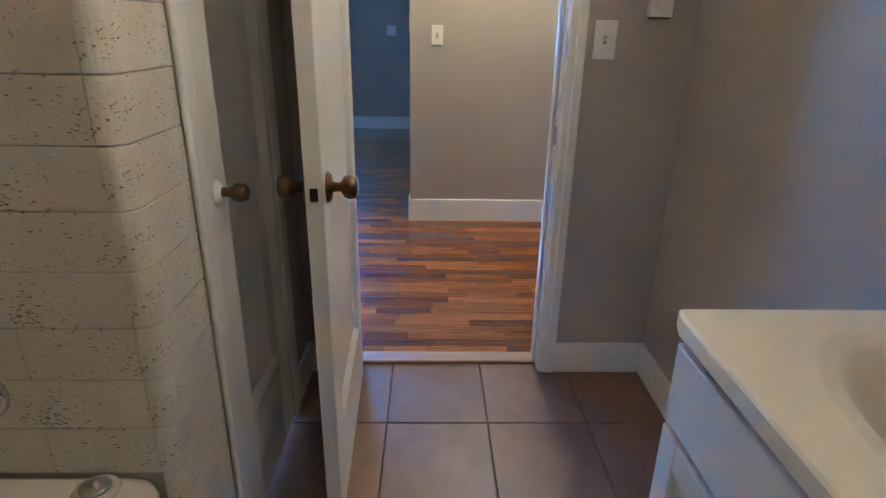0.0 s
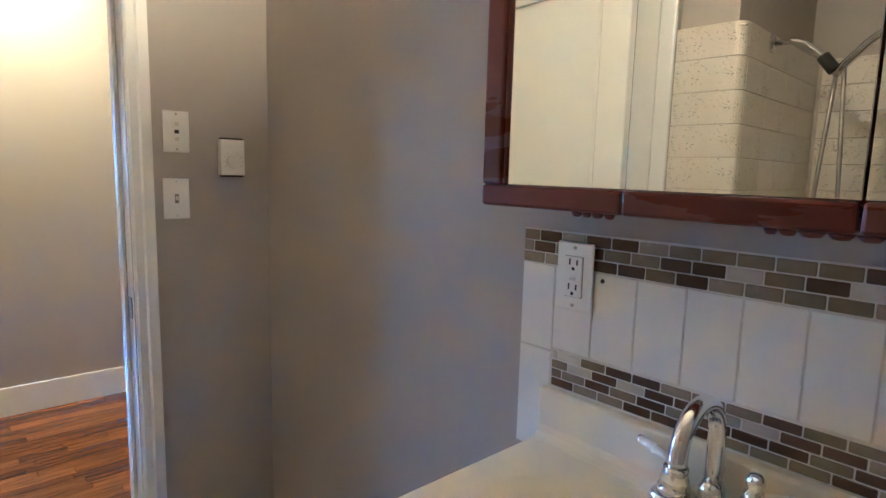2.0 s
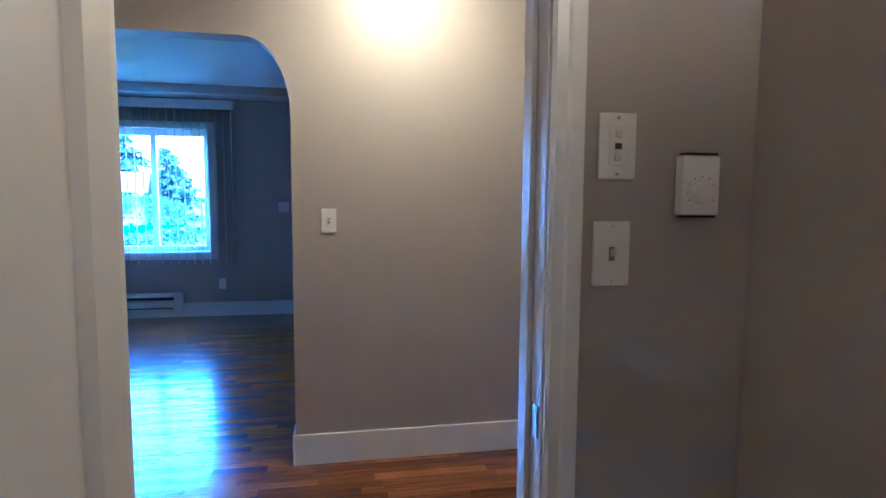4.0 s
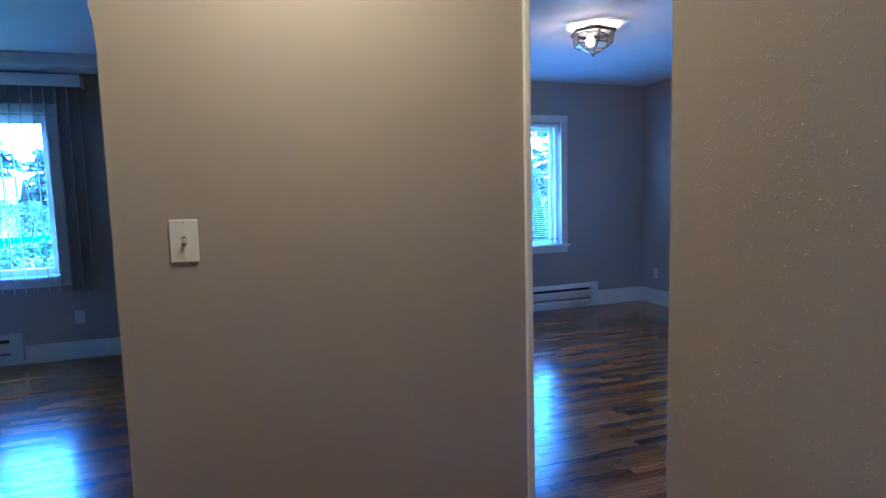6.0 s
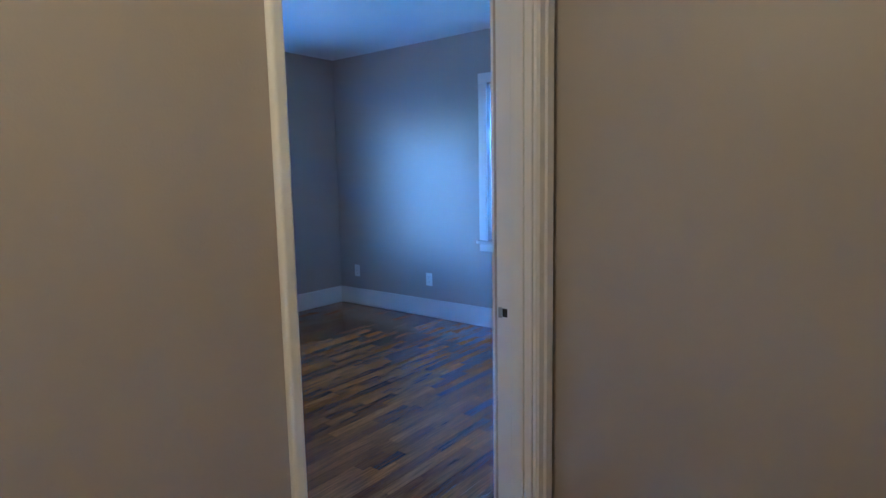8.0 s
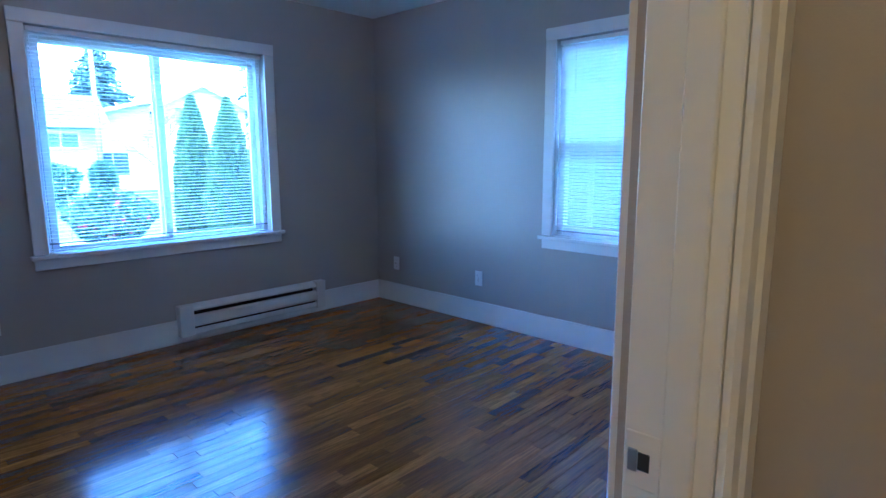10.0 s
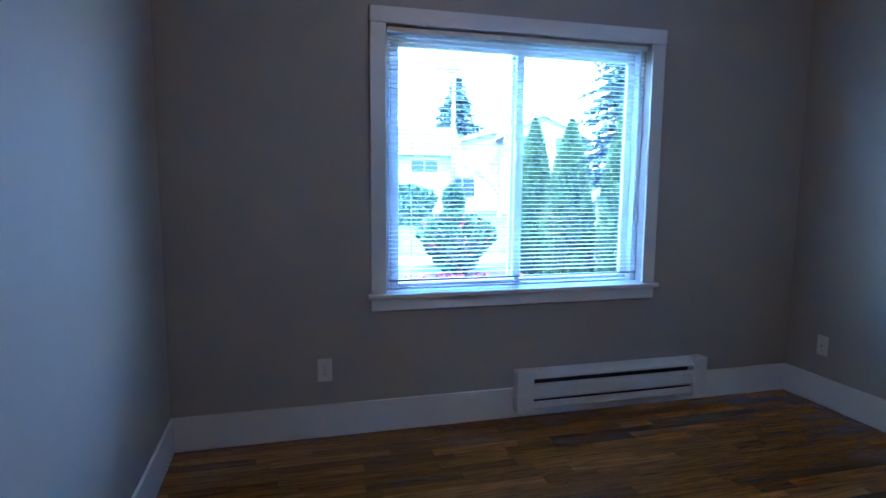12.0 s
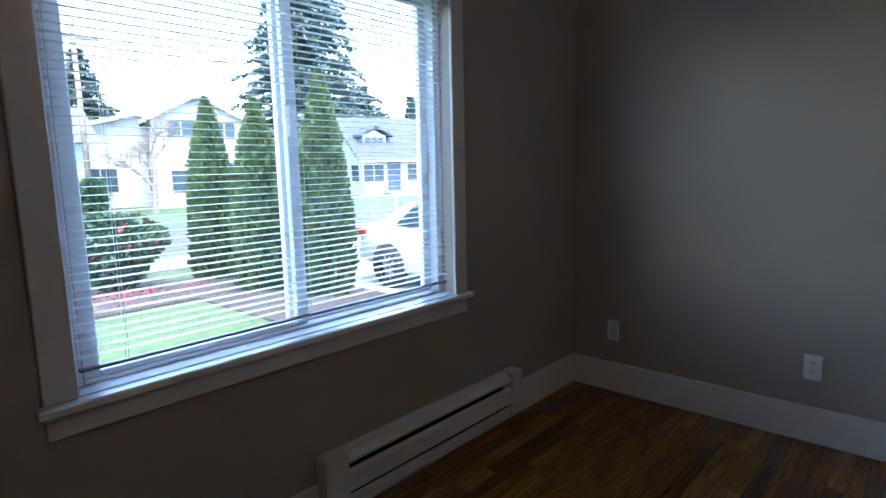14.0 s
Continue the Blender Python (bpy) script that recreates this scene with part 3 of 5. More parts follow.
# living room window
tr3, bb = window_trim(W3, "x", YF, 0.16, -1, "window_3", "wide white living room window with painted casing")
lo, hi, sl, hd = W3
bm = bmesh.new()
for u0, u1, z0, z1 in ((lo + 0.001, lo + 0.06, sl + 0.006, hd - 0.001), (hi - 0.06, hi - 0.001, sl + 0.006, hd - 0.001), (lo + 0.0605, hi - 0.0605, sl + 0.006, sl + 0.06), (lo + 0.0605, hi - 0.0605, hd - 0.07, hd - 0.001), (-1.82, -1.765, sl + 0.0605, hd - 0.0705), (-3.02, -2.965, sl + 0.0605, hd - 0.0705)):
    box(bm, u0, u1, YF + 0.06, YF + 0.13, z0, z1, 0.003)
part("window_frame", bm, VINYL, tr3)
for a, b in ((lo + 0.06, -3.02), (-2.965, -1.82), (-1.765, hi - 0.06)):
    p3 = part("pane", B(a + 0.001, b - 0.001, YF + 0.094, YF + 0.098, sl + 0.061, hd - 0.071), PANE, tr3, "clear glass")
    p3.visible_shadow = False
vb = thing("vertical_blind", (0, 0, 0), "grey fabric vertical blind with a white valance, vanes turned open", "blind")
part("valance", B(-3.75, -0.955, YF - 0.115, YF - 0.105, 2.185, 2.28, 0.002), TRIM, vb, "white valance board")
part("valance_return", B(-0.965, -0.955, YF - 0.1045, YF - 0.001, 2.185, 2.28, 0.002), TRIM, vb)
part("head_rail", B(-3.74, -0.97, YF - 0.085, YF - 0.045, 2.20, 2.24), VINYL, vb)
bm = bmesh.new()
c = [(0.0445 * (2 * i / 6 - 1), 0.006 * (1 - (2 * i / 6 - 1) ** 2)) for i in range(7)]
a = [[bm.verts.new((x, y, z)) for x, y in c] for z in (0.575, 2.20)]
b = [[bm.verts.new((x, y - 0.0012, z)) for x, y in c] for z in (0.575, 2.20)]
for i in range(6):
    bm.faces.new((a[0][i], a[0][i + 1], a[1][i + 1], a[1][i]))
    bm.faces.new((b[0][i], b[1][i], b[1][i + 1], b[0][i + 1]))
for i in (0, 6):
    bm.faces.new((a[0][i], a[1][i], b[1][i], b[0][i]))
vane = part("vane", bm, FABRIC, vb)
vane.matrix_basis = pose(-0.985, YF - 0.065, 0, 0, 0, 104)
for i in range(1, 34):
    x = -0.985 - 0.079 * i
    v = vane.copy()
    scene.collection.objects.link(v)
    v.matrix_basis = pose(x, YF - 0.065, 0, 0, 0, 105 + random.uniform(-2.5, 2.5))


# ---- lamps ----
def hall_lamp():
    l = thing("ceiling_light", (0.38, 1.38, CEIL), "frosted glass bowl ceiling light, lit, on the hall ceiling", "ceiling light")
    bm = lathe(bmesh.new(), [(0.0, -0.002), (0.13, -0.002), (0.135, -0.012), (0.13, -0.022), (0.0, -0.022)])
    part("canopy", bm, BRASS, l)
    bm = lathe(bmesh.new(), [(0.125, -0.023), (0.122, -0.045), (0.10, -0.075), (0.06, -0.093), (0.0, -0.10)])
    part("shade", bm, FROST, l, "lit frosted glass bowl")


def vanity_light():
    l = thing("vanity_light", (XR, -1.255, 2.0), "chrome wall light with a lit globe above the mirror cabinet", "wall light")
    part("backplate", lathe(bmesh.new(), [(0, 0.0005), (0.05, 0.0005), (0.048, 0.006), (0.03, 0.01), (0, 0.01)], pose(0, 0, 0, 0, -90, 0)), CHROME, l)
    bm = lathe(bmesh.new(), [(0.045 * math.sin(radians(15 * i)), -0.045 * math.cos(radians(15 * i))) for i in range(13)], Matrix.Translation((-0.0565, 0, 0)), n=28)
    part("globe", bm, GLOBE, l, "lit white globe")


def bedroom_lamp():
    l = thing("ceiling_light", (2.54, 3.67, CEIL), "six-sided clear glass ceiling light in a bronze frame, lit", "ceiling light")
    ring = lambda r, z: [Vector((r * math.cos(radians(60 * i + 12)), r * math.sin(radians(60 * i + 12)), z)) for i in range(6)]
    t, m, ap = ring(0.142, -0.052), ring(0.132, -0.125), Vector((0, 0, -0.192))
    bronze = mat("dark_bronze", (0.06, 0.045, 0.035), 0.4, metal=1.0)
    bm = bmesh.new()
    cyl(bm, (0, 0, -0.028), (0, 0, -0.001), 0.055, 0.062, n=24)
    loops = [[bm.verts.new(v) for v in ring(r, z)] for r, z in ((0.158, -0.052), (0.158, -0.034), (0.150, -0.030), (0.142, -0.034), (0.142, -0.052))]
    for a, b in zip(loops, loops[1:] + loops[:1]):
        for i in range(6):
            bm.faces.new((a[i], a[(i + 1) % 6], b[(i + 1) % 6], b[i]))
    for i in range(0, 6, 2):
        v = ring(0.146, -0.040)[i]
        cyl(bm, (v.x * 0.3, v.y * 0.3, -0.02), v, 0.004, n=6)
    part("canopy", bm, bronze, l, "dark bronze six-sided canopy")
    for i in range(6):
        j = (i + 1) % 6
        bm = bmesh.new()
        cyl(bm, t[i], m[i], 0.004, n=8)
        cyl(bm, m[i], ap, 0.0035, n=8)
        cyl(bm, m[i], m[j], 0.0035, n=8)
        part("rib", bm, bronze, l)
        for quad in ((t[i], t[j], m[j], m[i]), (m[i], m[j], ap)):
            bm = bmesh.new()
            c = sum(quad, Vector()) / len(quad)
            nrm = (quad[1] - quad[0]).cross(quad[2] - quad[0]).normalized() * 0.0015
            a = [bm.verts.new(c + (q - c) * 0.97 - nrm) for q in quad]
            b = [bm.verts.new(c + (q - c) * 0.97 + nrm) for q in quad]
            n = len(quad)
            bm.faces.new(a)
            bm.faces.new(b[::-1])
            for k in range(n):
                bm.faces.new((a[k], b[k], b[(k + 1) % n], a[(k + 1) % n]))
            part("pane", bm, LAMP_GLASS, l, "clear bevelled glass").visible_shadow = False
    part("finial", lathe(bmesh.new(), [(0.0, -0.205), (0.007, -0.2), (0.009, -0.193), (0.004, -0.186), (0.0, -0.184)], n=12), bronze, l)
    for x in (-0.03,):
        s = part("socket", cyl(bmesh.new(), (x * 0.3, 0, -0.0285), (x * 0.75, 0, -0.07), 0.016, n=14), PLASTIC, l)
        bm = lathe(bmesh.new(), [(0.0, -0.062), (0.014, -0.058), (0.026, -0.04), (0.028, -0.024), (0.014, 0.0)], Matrix.Translation((x * 0.8, 0, -0.071)), n=16)
        part("bulb", bm, BULB, s, "lit warm bulb")


hall_lamp()
vanity_light()
bedroom_lamp()


# ---- wall plates ----
# grey for the toggle's collar, painting the shadow round the lever
TOGGLE_SHADE = mat("toggle_shadow_grey", (0.22, 0.21, 0.19), 0.5)

def plate(name, at, turn, label, category, kind):
    """A wall plate lying in the xz plane, facing -y before it is turned."""
    p = thing(name, at, label, category, turn=turn)
    part("plate", B(-0.035, 0.035, -0.006, -0.0006, -0.057, 0.057, 0.003, seg=2), PLASTIC, p)
    if kind == "switch":
        part("collar", B(-0.0055, 0.0055, -0.0075, -0.0062, -0.0125, 0.0125, 0.0004), TOGGLE_SHADE, p)
        bm = B(-0.004, 0.004, -0.018, -0.0077, -0.004, 0.008, 0.0015)
        part("toggle", bm, PLASTIC_D, p, "toggle lever")
    if kind == "rockers":
        part("collar", B(-0.0165, 0.0165, -0.0075, -0.0062, -0.034, 0.034, 0.001), PLASTIC, p)
        for z in (-0.02, 0.0, 0.02):
            part("rocker", B(-0.006, 0.006, -0.011, -0.0077, z - 0.005, z + 0.005, 0.001), DARK if z == 0 else PLASTIC_D, p, "small rocker switch")
    if kind == "outlet":
        for z in (-0.0195, 0.0195):
            f = part("receptacle", B(-0.0165, 0.0165, -0.008, -0.0062, z - 0.0145, z + 0.0145, 0.002), PLASTIC, p)
            bm = bmesh.new()
            box(bm, -0.0075, -0.0055, -0.0086, -0.0081, z - 0.001, z + 0.008)
            box(bm, 0.0055, 0.0075, -0.0086, -0.0081, z - 0.001, z + 0.007)
            cyl(bm, (0, -0.0081, z - 0.007), (0, -0.0087, z - 0.007), 0.0024, n=10)
            part("slots", bm, DARK, f)
    if kind == "jack":
        part("connector", cyl(bmesh.new(), (0, -0.0062, 0), (0, -0.017, 0), 0.0048, n=12), STEEL, p, "threaded metal connector")
    if kind == "gfi":
        f = part("receptacle", B(-0.0165, 0.0165, -0.009, -0.0062, -0.0335, 0.0335, 0.001), PLASTIC, p)
        bm = bmesh.new()
        for z in (-0.0205, 0.0205):
            box(bm, -0.0085, -0.0055, -0.0096, -0.0091, z - 0.001, z + 0.009)
            box(bm, 0.0055, 0.0085, -0.0096, -0.0091, z - 0.001, z + 0.008)
            cyl(bm, (0, -0.0091, z - 0.007), (0, -0.0097, z - 0.007), 0.003, n=10)
        part("slots", bm, DARK, f)
        part("test_button", B(-0.006, 0.006, -0.0105, -0.0091, 0.001, 0.006, 0.0005), PLASTIC, f)
        part("reset_button", B(-0.006, 0.006, -0.0105, -0.0091, -0.006, -0.001, 0.0005), PLASTIC_D, f)
        bm = bmesh.new()
        for e in ((-0.0172, -0.0166, -0.034, 0.034), (0.0166, 0.0172, -0.034, 0.034), (-0.0166, 0.0166, 0.0336, 0.0342), (-0.0166, 0.0166, -0.0342, -0.0336)):
            box(bm, e[0], e[1], -0.0066, -0.0061, e[2], e[3])
        part("gap", bm, DARK, f)
    for z in ((-0.048, 0.048) if kind in ("switch", "rockers", "gfi") else (0.0,) if kind == "outlet" else (-0.03, 0.03)):
        part("screw", cyl(bmesh.new(), (0, -0.006, z), (0, -0.0075, z), 0.003, n=10), STEEL if kind != "switch" else PLASTIC_D, p)
    return p


plate("light_switch", (0.042, YH, 1.182), 0, "white toggle light switch on the hall wall", "light switch", "switch")
plate("light_switch", (0.542, 0.0, 1.199), 0, "white toggle light switch beside the bathroom door", "light switch", "switch")
plate("switch_plate", (0.547, 0.0, 1.385), 0, "white plate with three small switches beside the bathroom door", "light switch", "rockers")
plate("wall_outlet", (1.664, YF, 0.338), 0, "white duplex outlet on the bedroom front wall", "outlet", "outlet")
plate("wall_outlet", (XE, 4.37, 0.343), -90, "white duplex outlet on the bedroom side wall", "outlet", "outlet")
plate("cable_jack", (XE, 5.30, 0.343), -90, "white cable jack plate near the room corner", "cable jack", "jack")
plate("wall_outlet", (-1.125, YF, 0.348), 0, "white duplex outlet on the living room wall", "outlet", "outlet")
plate("gfi_outlet", (XR - 0.0125, -1.168, 1.129), -90, "white ground-fault outlet set in the tile backsplash", "outlet", "gfi")
sq = thing("wall_plate", (-0.47, YF, 1.178), "square white two-gang plate on the living room wall", "light switch")
part("plate", B(-0.057, 0.057, -0.006, -0.0006, -0.057, 0.057, 0.003), PLASTIC, sq)
for x in (-0.023, 0.023):
    part("toggle", B(x - 0.004, x + 0.004, -0.016, -0.0062, -0.004, 0.008, 0.001), PLASTIC, sq)

th = thing("heater_thermostat", (0.697, 0.0, 1.319), "white wall thermostat with a round dial and vent teeth", "thermostat")
part("body", B(-0.036, 0.036, -0.027, -0.0006, -0.052, 0.052, 0.004, seg=2), PLASTIC, th)
for z in (-0.0565, 0.0525):
    bm = bmesh.new()
    for i in range(8):
        x = -0.028 + 0.008 * i
        box(bm, x - 0.0025, x + 0.0025, -0.0255, -0.004, z, z + 0.004)
    part("vent_teeth", bm, DARK, th)
d = part("dial", cyl(bmesh.new(), (0, -0.0272, -0.012), (0, -0.039, -0.012), 0.021, 0.019, n=32), PLASTIC, th, "white round dial")
bm = bmesh.new()
for i in range(9):
    a = radians(-30 + 30 * i)
    cyl(bm, (0.0275 * math.cos(a), -0.0272, -0.012 + 0.0275 * math.sin(a)), (0.0275 * math.cos(a), -0.0276, -0.012 + 0.0275 * math.sin(a)), 0.0013, n=6)
part("dial_marks", bm, DARK, th)


# ---- baseboard heaters ----
def heater(x0, x1, label):
    h = thing("baseboard_heater", (x0, YF, 0.0), label, "heater")
    w = x1 - x0
    part("back", B(0.012, w - 0.012, -0.015, -0.0146 + 0.0005 + 0.0136, 0.05, 0.262), HEATER, h)
    part("top_lip", prism(bmesh.new(), [(-0.0155, 0.262), (-0.0155, 0.25), (-0.05, 0.235), (-0.066, 0.222), (-0.066, 0.232), (-0.05, 0.25), (-0.02, 0.264)], "x", 0.03, w - 0.03), HEATER, h)
    part("front_panel", prism(bmesh.new(), [(-0.066, 0.183), (-0.068, 0.178), (-0.068, 0.118), (-0.062, 0.11), (-0.058, 0.114), (-0.063, 0.12), (-0.063, 0.178), (-0.05, 0.19), (-0.052, 0.194)], "x", 0.03, w - 0.03), HEATER, h)
    part("lower_lip", prism(bmesh.new(), [(-0.016, 0.055), (-0.055, 0.055), (-0.064, 0.062), (-0.064, 0.099), (-0.058, 0.099), (-0.058, 0.066), (-0.016, 0.062)], "x", 0.03, w - 0.03), HEATER, h)
    # near-black sheet over the white back, painting the shade inside the slots
    part("cavity_shade", B(0.099, w - 0.089, -0.0148 - 0.002, -0.0152, 0.06, 0.247), DARK, h, "near-black sheet for the shade inside the heater")
    bm = bmesh.new()
    for i in range(int((w - 0.1) / 0.012)):
        x = 0.05 + 0.012 * i
        box(bm, x, x + 0.0015, -0.05, -0.018, 0.09, 0.17)
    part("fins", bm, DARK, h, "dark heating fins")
    for a, b in ((0.0, 0.098), (w - 0.088, w)):
        part("end_cap", B(a, b, -0.07, -0.001, 0.048, 0.266, 0.006, seg=2), HEATER, h, "white end cover")
    return h


heater(2.645, 3.815, "long white baseboard heater under the bedroom window")
heater(-3.0, -1.52, "long white baseboard heater under the living room window")


# ---- bathroom ----
def panel_door(name, at, turn, width, label, category, knob_side, bottom_rail=0.25, stile=0.105, height=2.015, thick=0.038, knobs="brass"):
    """A one-panel painted door. Local x runs from the hinge, y through its thickness."""
    d = thing(name, at, label, category, turn=turn)
    h = thick / 2
    part("stile", B(0, stile, -h, h, 0.008, height, 0.002), DOORP, d)
    part("stile", B(width - stile, width, -h, h, 0.008, height, 0.002), DOORP, d)
    part("bottom_rail", B(stile + 0.0005, width - stile - 0.0005, -h, h, 0.008, bottom_rail, 0.001), DOORP, d)
    part("top_rail", B(stile + 0.0005, width - stile - 0.0005, -h, h, height - 0.12, height, 0.001), DOORP, d)
    part("panel", B(stile - 0.005, width - stile + 0.005, -0.005, 0.005, bottom_rail - 0.005, height - 0.115), DOORP, d)
    for s in (-1, 1):
        bm = bmesh.new()
        prism(bm, [(s * 0.0052, bottom_rail + 0.03), (s * 0.0052, bottom_rail + 0.0005), (s * h, bottom_rail + 0.0005)], "x", stile + 0.001, width - stile - 0.001)
        part("moulding", bm, DOORP, d)
        for u, k in ((stile + 0.0005, 1), (width - stile - 0.0005, -1)):
            bm = bmesh.new()
            prism(bm, [(u, s * 0.0052), (u + k * 0.022, s * 0.0052), (u, s * h)], "z", bottom_rail + 0.002, height - 0.122)
            part("moulding", bm, DOORP, d)
    if knobs:
        u = width - (0.062 if knobs == "brass" else 0.045)
        for s in knob_side:
            rr = 0.034 if knobs == "brass" else 0.024
            m = pose(u, s * h, 0.9, -90 * s, 0, 0)
            rose = part("rose", lathe(bmesh.new(), [(0, 0.0005), (rr, 0.0005), (rr, 0.004), (rr * 0.82, 0.01), (0.014, 0.012), (0.013, 0.014), (0, 0.014)], m), BRASS if knobs == "brass" else TRIM, d, "aged brass rose" if knobs == "brass" else "paint-covered rose")
            k = 1.0 if knobs == "brass" else 0.72
            part("knob", lathe(bmesh.new(), [(0.0, 0.0141), (0.011, 0.0142), (0.010, 0.026), (0.013, 0.032), (0.022 * k, 0.036), (0.027 * k, 0.044), (0.026 * k, 0.058), (0.02 * k, 0.066), (0.012 * k, 0.068), (0.0, 0.066)], m), BRASS, rose, "tarnished brass knob")
        if len(knob_side) == 2:
            lp = part("latch_plate", B(width - 0.0005, width + 0.0015, -0.0125, 0.0125, 0.868, 0.932, 0.0006), DOORP, d, "paint-chipped latch plate")
            part("latch_bolt", B(width + 0.0016, width + 0.003, -0.0085, 0.0085, 0.886, 0.914, 0.002), DARK, lp, "worn dark latch bolt")
    return d


panel_door("bathroom_door", (-0.262, -0.022, 0.0), -88, 0.708, "white painted one-panel door standing open, brass knobs, chipped latch", "door", (-1, 1), bottom_rail=0.245)
panel_door("closet_door", (-0.462, -0.292, 0.0), -90, 0.47, "white painted narrow closet door, shut, small brass knob", "door", (1,), bottom_rail=0.295, knobs="old")
panel_door("bedroom_door", (1.05, YH2 + 0.045, 0.0), 93, 0.70, "white painted one-panel bedroom door standing open against the wall", "door", (-1, 1))
hall = thing("closet_casing", (-0.45, 0, 0), "white painted casing round the closet door", "door frame")
tagged(hall, kind="structure")
part("casing", B(0.0005, 0.016, -0.8205, -0.767, 0, 2.03, 0.006, seg=2), TRIM, hall)
part("casing", B(0.0005, 0.016, -0.288, -0.215, 0, 2.03, 0.006, seg=2), TRIM, hall)
part("casing_head", B(0.0005, 0.016, -0.8205, -0.215, 2.031, 2.095, 0.003), TRIM, hall)


def tub_surround():
    """Painted block courses on the tub's end wall and round the short wall end."""
    s = structure("wall_block_surround", B(-1.265, -0.482, -1.026, -1.0005, 0.0, 1.75), GROUT_CREAM, "cream painted pitted concrete block with thin joints", "wall")
    bm = B(-0.4715, -0.454, -0.985, -0.822, 0.0, 1.75)
    part("mortar", bm, GROUT_CREAM, s)
    step, hgt = 0.1015, 0.1000
    flat = {}
    for w in (0.388, 0.194):
        flat[w] = mesh_of(box(bmesh.new(), 0.0003, w - 0.0003, -0.0302, -0.0006, 0, hgt, 0.0014, seg=1), "block", BLOCK)
    r = 0.034
    out = [(-0.4885, -1.0005), (-0.4885, -1.0302)]
    out += [(-0.45 - r + r * math.sin(a), -1.0302 + r - r * math.cos(a)) for a in [radians(15 * i) for i in range(7)]]
    out += [(-0.45, -0.8225), (-0.4718, -0.8225), (-0.4718, -1.0005)]
    bm = prism(bmesh.new(), out, "z", 0, hgt)
    bmesh.ops.bevel(bm, geom=[e for e in bm.edges if abs(e.verts[0].co.z - e.verts[1].co.z) < 1e-6], offset=0.0014, segments=1, affect="EDGES")
    corner = mesh_of(bm, "block", BLOCK)
    for i in range(18):
        z = 0.548 - 5 * step + 0.001 + i * step
        if z > 1.70:
            break
        if z < 0:
            continue
        if z > 0.43:
            xs = (-1.265, -0.877) if i % 2 else (-1.265, -1.071, -0.683)
            for x in xs:
                w = 0.388 if x != -1.265 or i % 2 else 0.194
                if x == -0.683:
                    w = 0.194
                o = new("block", flat[w])
                o.parent = s
                o.location = (x, -1.0, z)
        o = new("block", corner)
        o.parent = s
        o.location = (0, random.uniform(-0.0006, 0.0006), z)
    long_wall = structure("wall_block_long", B(-1.2695, -1.2655, -2.60, -1.0315, 0.43, 1.75), GROUT_CREAM, "cream painted pitted concrete block along the tub", "wall")
    side = {w: mesh_of(box(bmesh.new(), 0.0006, 0.016, 0.0003, w - 0.0003, 0, hgt, 0.0014), "block", BLOCK) for w in (0.388, 0.194)}
    for i in range(13):
        z = 0.549 - step + i * step
        y, k = -2.60, 0
        while y < -1.0315 - 0.19:
            w = 0.194 if (k == 0 and i % 2) or y + 0.388 > -1.0315 else 0.388
            o = new("block", side[w])
            o.parent = long_wall
            o.location = (-1.2655, y, z)
            y += w
            k += 1
    part("paint_cap", B(-1.265, -0.452, -1.0285, -1.0008, 1.7505, 1.756, 0.002), BLOCK, s)


tub_surround()


def bathtub():
    t = thing("bathtub", (-0.87, -1.823, 0.0), "cream enamelled bathtub with a broad flat rim", "bathtub")
    n = 72
    bm = bmesh.new()

    def ring(hx, hy, z, e, dx=0.0):
        out = []
        for i in range(n):
            a = 2 * math.pi * i / n
            c, s = math.cos(a), math.sin(a)
            out.append(bm.verts.new((dx + hx * math.copysign(abs(c) ** (2 / e), c), hy * math.copysign(abs(s) ** (2 / e), s), z)))
        return out
    rings = [ring(0.38, 0.785, 0.0, 30), ring(0.385, 0.785, 0.40, 30), ring(0.395, 0.786, 0.425, 24), ring(0.392, 0.786, 0.442, 20), ring(0.38, 0.775, 0.447, 14),
             ring(0.30, 0.67, 0.446, 5), ring(0.288, 0.655, 0.438, 4.5), ring(0.275, 0.63, 0.40, 4.2), ring(0.24, 0.55, 0.12, 4), ring(0.19, 0.48, 0.09, 3.5), ring(0.03, 0.05, 0.082, 2)]
    for a, b in zip(rings, rings[1:]):
        for i in range(n):
            f = bm.faces.new((a[i], a[(i + 1) % n], b[(i + 1) % n], b[i]))
            f.smooth = True
    bm.faces.new(rings[-1])
    part("basin", bm, ENAMEL, t)
    part("drain", lathe(bmesh.new(), [(0, 0.09), (0.025, 0.089), (0.028, 0.0845), (0, 0.0845)], Matrix.Translation((0, 0.0, 0))), STEEL, t, "metal drain")


bathtub()
st = thing("tub_stopper", (-0.585, -1.078, 0.447), "round cream tub stopper with a metal top on the tub rim", "stopper")
part("disc", lathe(bmesh.new(), [(0, 0.0005), (0.038, 0.0005), (0.04, 0.004), (0.036, 0.009), (0.025, 0.011), (0, 0.011)]), ENAMEL, st)
part("cap", lathe(bmesh.new(), [(0, 0.0112), (0.026, 0.0112), (0.027, 0.014), (0.02, 0.018), (0.006, 0.019), (0.005, 0.025), (0, 0.026)]), STEEL, st, "dull metal cap")
tv = thing("tub_valve", (-0.775, -1.0302, 0.62), "dark round tub valve handle on the block wall", "tap")
part("escutcheon", lathe(bmesh.new(), [(0, 0.0005), (0.05, 0.0005), (0.045, 0.01), (0.02, 0.014), (0, 0.014)], pose(0, 0, 0, 90, 0, 0)), CHROME, tv)
